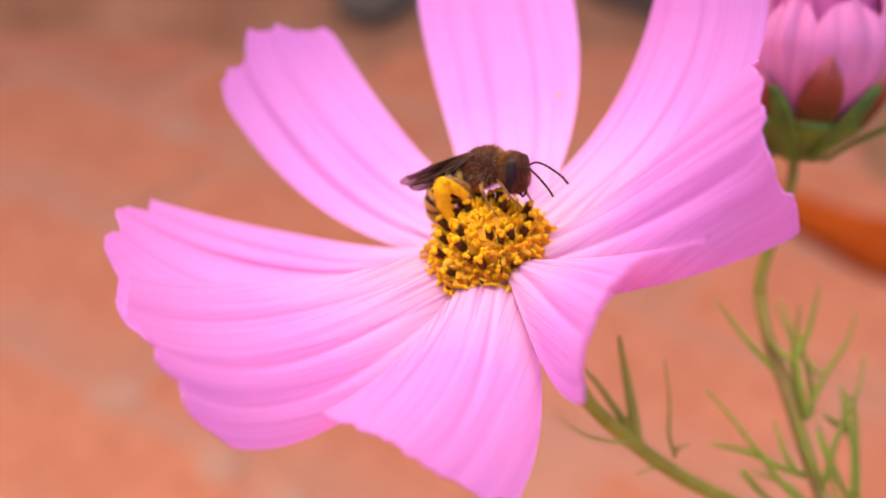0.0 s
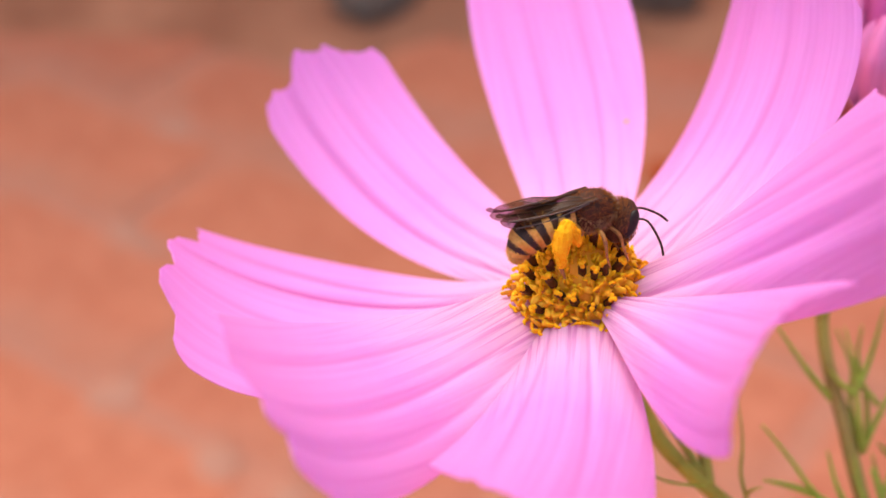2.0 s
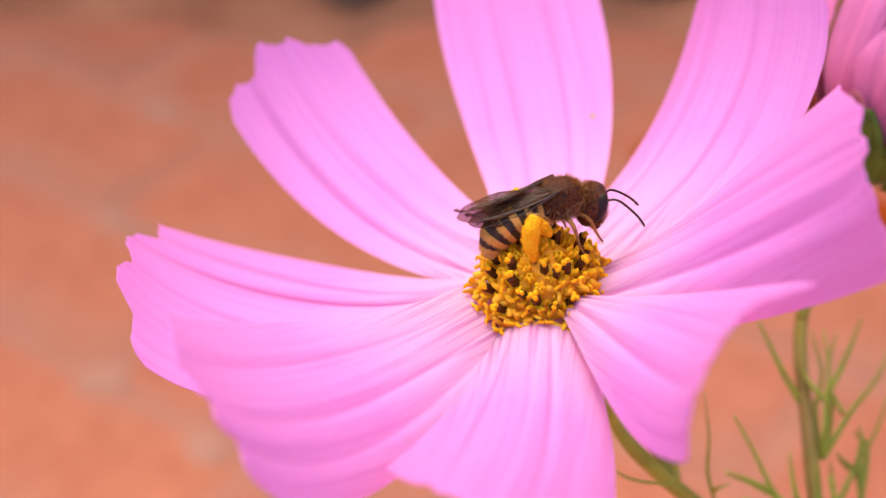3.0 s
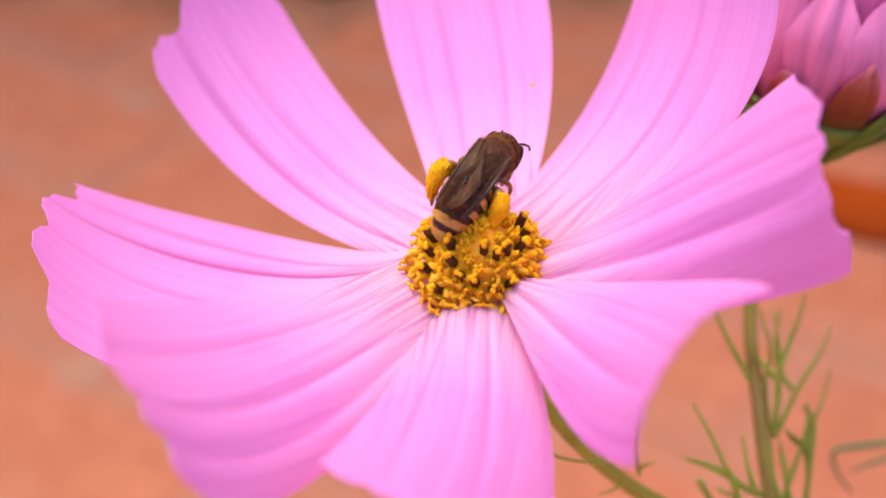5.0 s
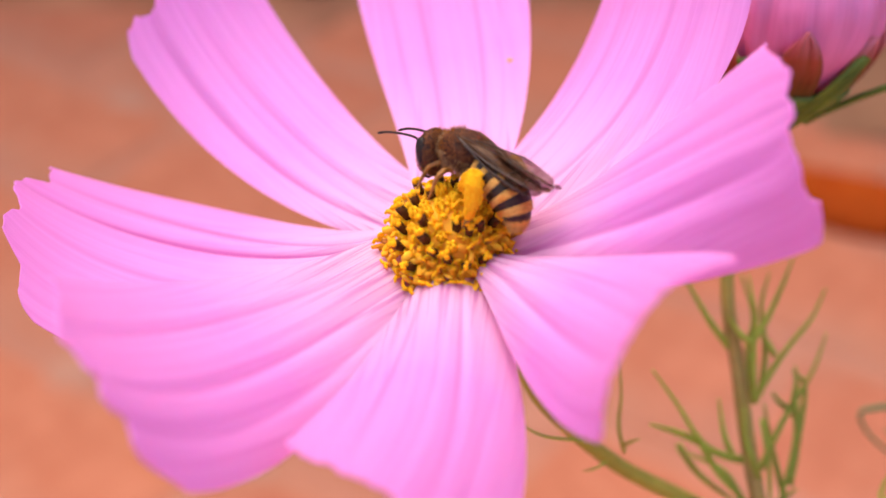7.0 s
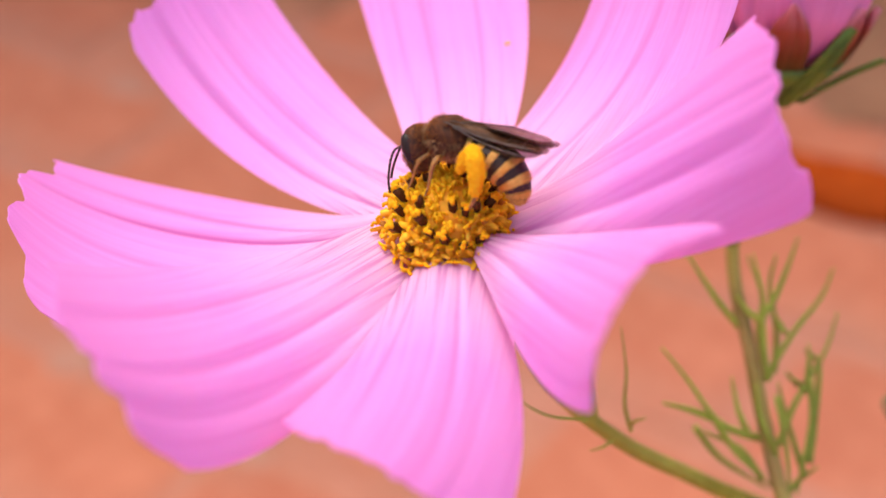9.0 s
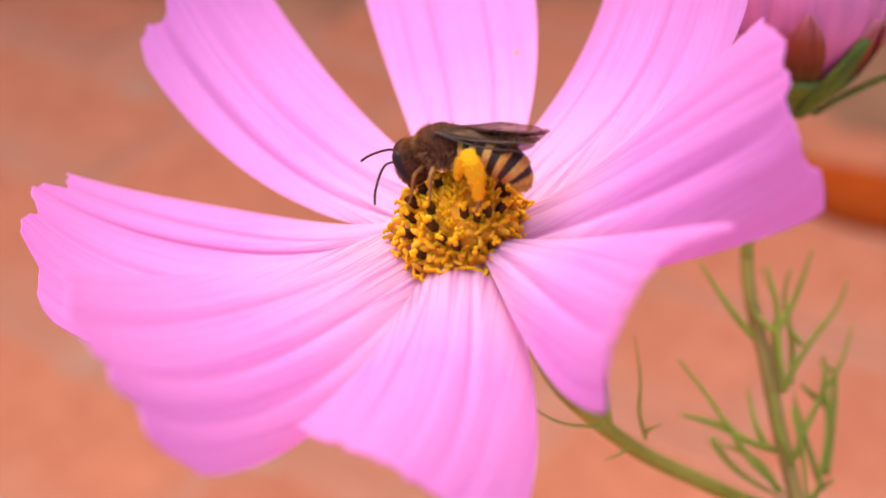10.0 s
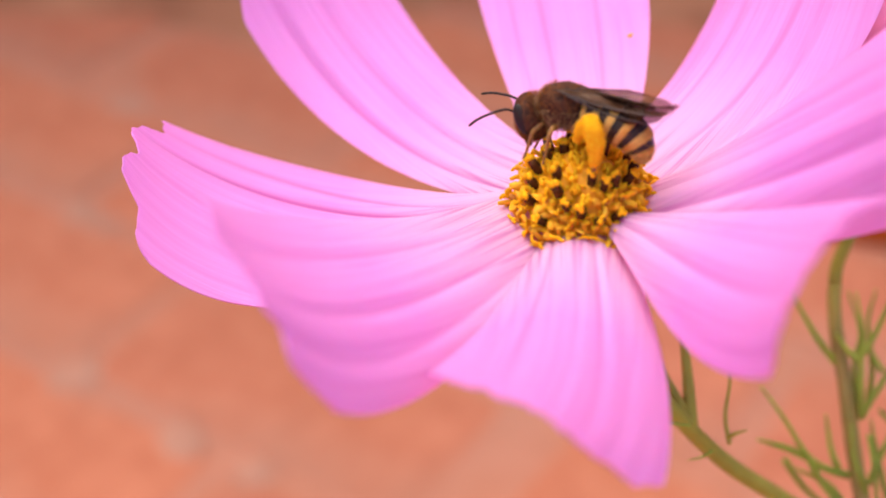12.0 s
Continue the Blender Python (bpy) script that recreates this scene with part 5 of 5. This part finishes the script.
# the bud nods a little on its neck
NOD_ROWS = [(0, -2.5), (2, -3.0), (3, -5.0), (5, -11.0), (6, -13.0), (7, -11.5), (9, -10.0), (12, -8.0)]
BEE_ROWS = [
    (0, 0.00409, 0.09188, 0.40849, -17.65, -28.45, -20.77),
    (0.1, 0.00373, 0.09273, 0.40795, -17.03, -27.82, -18.09),
    (0.2, 0.00348, 0.09333, 0.40709, -16.44, -27.26, -15.40),
    (0.3, 0.00207, 0.09307, 0.40507, -15.88, -26.75, -12.68),
    (0.4, -0.00159, 0.09204, 0.40203, -15.34, -26.31, -9.95),
    (0.5, -0.00420, 0.09152, 0.39968, -14.83, -25.92, -7.21),
    (0.6, -0.00253, 0.09189, 0.40078, -14.48, -24.48, -5.38),
    (0.7, 0.00004, 0.09268, 0.40247, -14.07, -23.07, -3.57),
    (0.8, 0.00274, 0.09226, 0.40252, -13.59, -21.69, -1.77),
    (0.9, 0.00423, 0.09110, 0.40159, -13.06, -20.34, 0.03),
    (1, 0.00448, 0.09080, 0.40178, -12.48, -19.03, 1.82),
    (1.1, 0.00509, 0.09090, 0.40474, -13.42, -15.80, 4.64),
    (1.2, 0.00750, 0.09123, 0.40800, -13.92, -12.59, 7.35),
    (1.3, 0.00954, 0.09029, 0.40955, -14.00, -9.43, 10.00),
    (1.4, 0.01122, 0.08792, 0.40918, -13.66, -6.35, 12.69),
    (1.5, 0.01076, 0.08561, 0.40890, -12.91, -3.40, 15.46),
    (1.6, 0.00688, 0.08476, 0.40874, -13.49, -2.39, 15.07),
    (1.7, 0.00491, 0.08415, 0.40890, -14.10, -1.39, 14.66),
    (1.8, 0.00632, 0.08351, 0.40905, -14.72, -0.41, 14.24),
    (1.9, 0.00933, 0.08299, 0.40935, -15.36, 0.56, 13.79),
    (2, 0.01202, 0.08273, 0.41000, -16.01, 1.51, 13.33),
    (2.1, 0.00901, 0.08318, 0.40939, -14.81, -1.08, 13.69),
    (2.2, 0.00548, 0.08389, 0.40911, -13.67, -3.70, 14.00),
    (2.3, 0.00601, 0.08431, 0.40846, -12.58, -6.35, 14.25),
    (2.4, 0.00900, 0.08500, 0.40822, -11.55, -9.02, 14.47),
    (2.5, 0.01054, 0.08611, 0.40851, -10.57, -11.72, 14.62),
    (2.6, 0.00920, 0.08584, 0.40923, -10.74, -10.81, 14.20),
    (2.7, 0.00806, 0.08508, 0.40929, -10.91, -9.90, 13.78),
    (2.8, 0.00867, 0.08417, 0.40920, -11.10, -8.98, 13.36),
    (2.9, 0.01018, 0.08326, 0.40912, -11.29, -8.06, 12.97),
    (3, 0.01066, 0.08274, 0.40954, -11.48, -7.13, 12.57),
    (3.1, 0.00952, 0.08295, 0.40979, -10.54, -7.81, 16.63),
    (3.2, 0.00762, 0.08322, 0.41010, -9.59, -8.48, 20.69),
    (4.8, 0.00886, 0.08165, 0.41080, 10.44, 0.88, 54.07),
    (4.9, 0.00832, 0.08257, 0.41155, 13.93, -0.39, 57.18),
    (5, 0.00618, 0.08322, 0.41189, 17.46, -1.71, 60.29),
    (5.1, 0.00572, 0.08292, 0.41104, 16.83, -1.67, 64.98),
    (5.2, 0.00555, 0.08214, 0.40958, 16.19, -1.57, 69.66),
    (5.3, 0.00492, 0.08179, 0.40865, 15.54, -1.43, 74.33),
    (5.4, 0.00366, 0.08219, 0.40864, 14.88, -1.26, 78.99),
    (5.5, 0.00316, 0.08269, 0.40880, 14.23, -1.03, 83.64),
    (5.6, 0.00545, 0.08266, 0.40885, 14.38, -2.06, 84.98),
    (5.7, 0.00744, 0.08286, 0.40921, 14.52, -3.07, 86.34),
    (5.8, 0.00868, 0.08340, 0.40993, 14.64, -4.04, 87.70),
    (5.9, 0.00766, 0.08381, 0.41035, 14.76, -4.99, 89.07),
    (6, 0.00582, 0.08428, 0.41079, 14.87, -5.91, 90.44),
    (6.1, 0.00390, 0.08416, 0.41112, 17.95, -4.83, 96.01),
    (6.2, 0.00385, 0.08381, 0.41128, 20.90, -4.07, 101.49),
    (6.3, 0.00431, 0.08362, 0.41169, 23.66, -3.60, 106.87),
    (6.4, 0.00451, 0.08369, 0.41241, 26.24, -3.39, 112.15),
    (6.5, 0.00386, 0.08330, 0.41249, 28.59, -3.42, 117.32),
    (6.6, 0.00313, 0.08235, 0.41289, 27.22, -1.34, 119.96),
    (6.7, 0.00334, 0.08188, 0.41311, 24.53, -1.96, 124.44),
    (6.8, 0.00328, 0.08138, 0.41329, 21.83, -2.52, 128.94),
    (6.9, 0.00390, 0.08104, 0.41370, 19.14, -3.02, 133.42),
    (7, 0.00482, 0.08049, 0.41387, 16.44, -3.47, 137.90),
    (7.1, 0.00468, 0.07996, 0.41318, 17.53, -1.21, 135.21),
    (7.2, 0.00375, 0.07988, 0.41303, 18.62, 1.05, 132.53),
    (8.8, 0.00424, 0.07998, 0.41309, 18.92, 4.54, 156.89),
    (8.9, 0.00394, 0.08009, 0.41369, 20.39, 5.03, 154.96),
    (9, 0.00404, 0.08003, 0.41410, 21.87, 5.51, 153.03),
    (9.1, 0.00367, 0.07994, 0.41360, 21.57, 6.68, 153.55),
    (9.2, 0.00260, 0.08012, 0.41343, 21.29, 7.85, 154.05),
    (9.3, 0.00198, 0.08005, 0.41295, 21.01, 9.03, 154.54),
    (9.4, 0.00253, 0.08009, 0.41266, 20.73, 10.21, 155.01),
    (9.5, 0.00358, 0.08077, 0.41321, 20.45, 11.40, 155.46),
    (9.6, 0.00445, 0.08112, 0.41384, 19.55, 11.31, 157.06),
    (9.7, 0.00412, 0.08068, 0.41344, 18.64, 11.28, 158.67),
    (9.8, 0.00311, 0.08006, 0.41275, 17.75, 11.32, 160.29),
    (9.9, 0.00246, 0.08003, 0.41284, 16.87, 11.41, 161.91),
    (10, 0.00280, 0.08049, 0.41359, 16.00, 11.56, 163.53),
    (10.1, 0.00315, 0.08062, 0.41365, 16.08, 11.05, 164.02),
    (10.2, 0.00295, 0.08059, 0.41348, 16.15, 10.54, 164.51),
    (10.3, 0.00305, 0.08045, 0.41321, 16.23, 10.03, 165.00),
    (10.4, 0.00283, 0.08055, 0.41322, 16.31, 9.52, 165.50),
    (10.5, 0.00227, 0.08102, 0.41366, 16.39, 9.01, 165.98),
    (10.6, 0.00085, 0.08133, 0.41448, 16.61, 10.18, 164.50),
    (10.7, 0.00060, 0.08073, 0.41420, 16.83, 11.35, 162.97),
    (10.8, 0.00157, 0.08007, 0.41389, 17.04, 12.51, 161.42),
    (10.9, 0.00319, 0.08017, 0.41458, 17.23, 13.67, 159.85),
    (11, 0.00515, 0.08034, 0.41537, 17.41, 14.83, 158.23),
    (11.1, 0.00464, 0.08055, 0.41496, 15.96, 12.75, 158.92),
    (11.2, 0.00271, 0.08053, 0.41420, 14.57, 10.61, 159.71),
    (11.3, 0.00212, 0.08056, 0.41356, 13.22, 8.43, 160.61),
    (11.4, 0.00424, 0.08080, 0.41332, 11.92, 6.21, 161.61),
    (11.5, 0.00642, 0.08194, 0.41420, 10.66, 3.95, 162.72),
    (11.6, 0.00656, 0.08236, 0.41588, 11.19, 4.43, 160.81),
    (11.7, 0.00612, 0.08135, 0.41570, 11.74, 4.94, 158.94),
    (11.8, 0.00697, 0.07976, 0.41483, 12.30, 5.48, 157.11),
    (11.9, 0.00970, 0.07950, 0.41575, 12.87, 6.03, 155.33),
    (12, 0.01243, 0.08045, 0.41822, 13.45, 6.61, 153.59),
]


# the feelers swing up and down: seconds, pitch of the one on either side
FEELER_ROWS = [
    (0, 38, 30), (0.5, 35, 28), (1, 48, 40), (2, 45, 8), (3.2, 30, 22), (4.8, 20, 20), (6, 10, 14), (7.2, -6, -2),
    (8.8, 72, 55), (9.5, 55, 12), (10, 48, -4), (10.5, 62, 45), (11, 66, 50), (11.5, 42, 34), (12, 6, -22),
]


# the abdomen lifts and curls on the waist: seconds, degrees
CURL_ROWS = [(0, 10), (3.2, 11), (4.8, 8), (6.6, 8), (7.2, 7), (9.5, 4), (10, 10), (12, 11)]


def motions():
    walk(abdomen, [(t, pose(*WAIST, 0, a, 0)) for t, a in CURL_ROWS])
    for sgn, ant in ANTENNAE:
        walk(ant, [(t, pose(*ANTENNA_AT[sgn], 0, near if sgn == (1 if t > 4 else -1) else far, 0)) for t, near, far in FEELER_ROWS])
    walk(calyx, [(t, pose(*PIVOT, 0, a, 0)) for t, a in NOD_ROWS])
    for ob, rows in ((flower, FLOWER_ROWS), (plant, PLANT_ROWS), (bee, BEE_ROWS)):
        walk(ob, [(t, pose(x, y, z, a, b, c)) for t, x, y, z, a, b, c in rows])


motions()
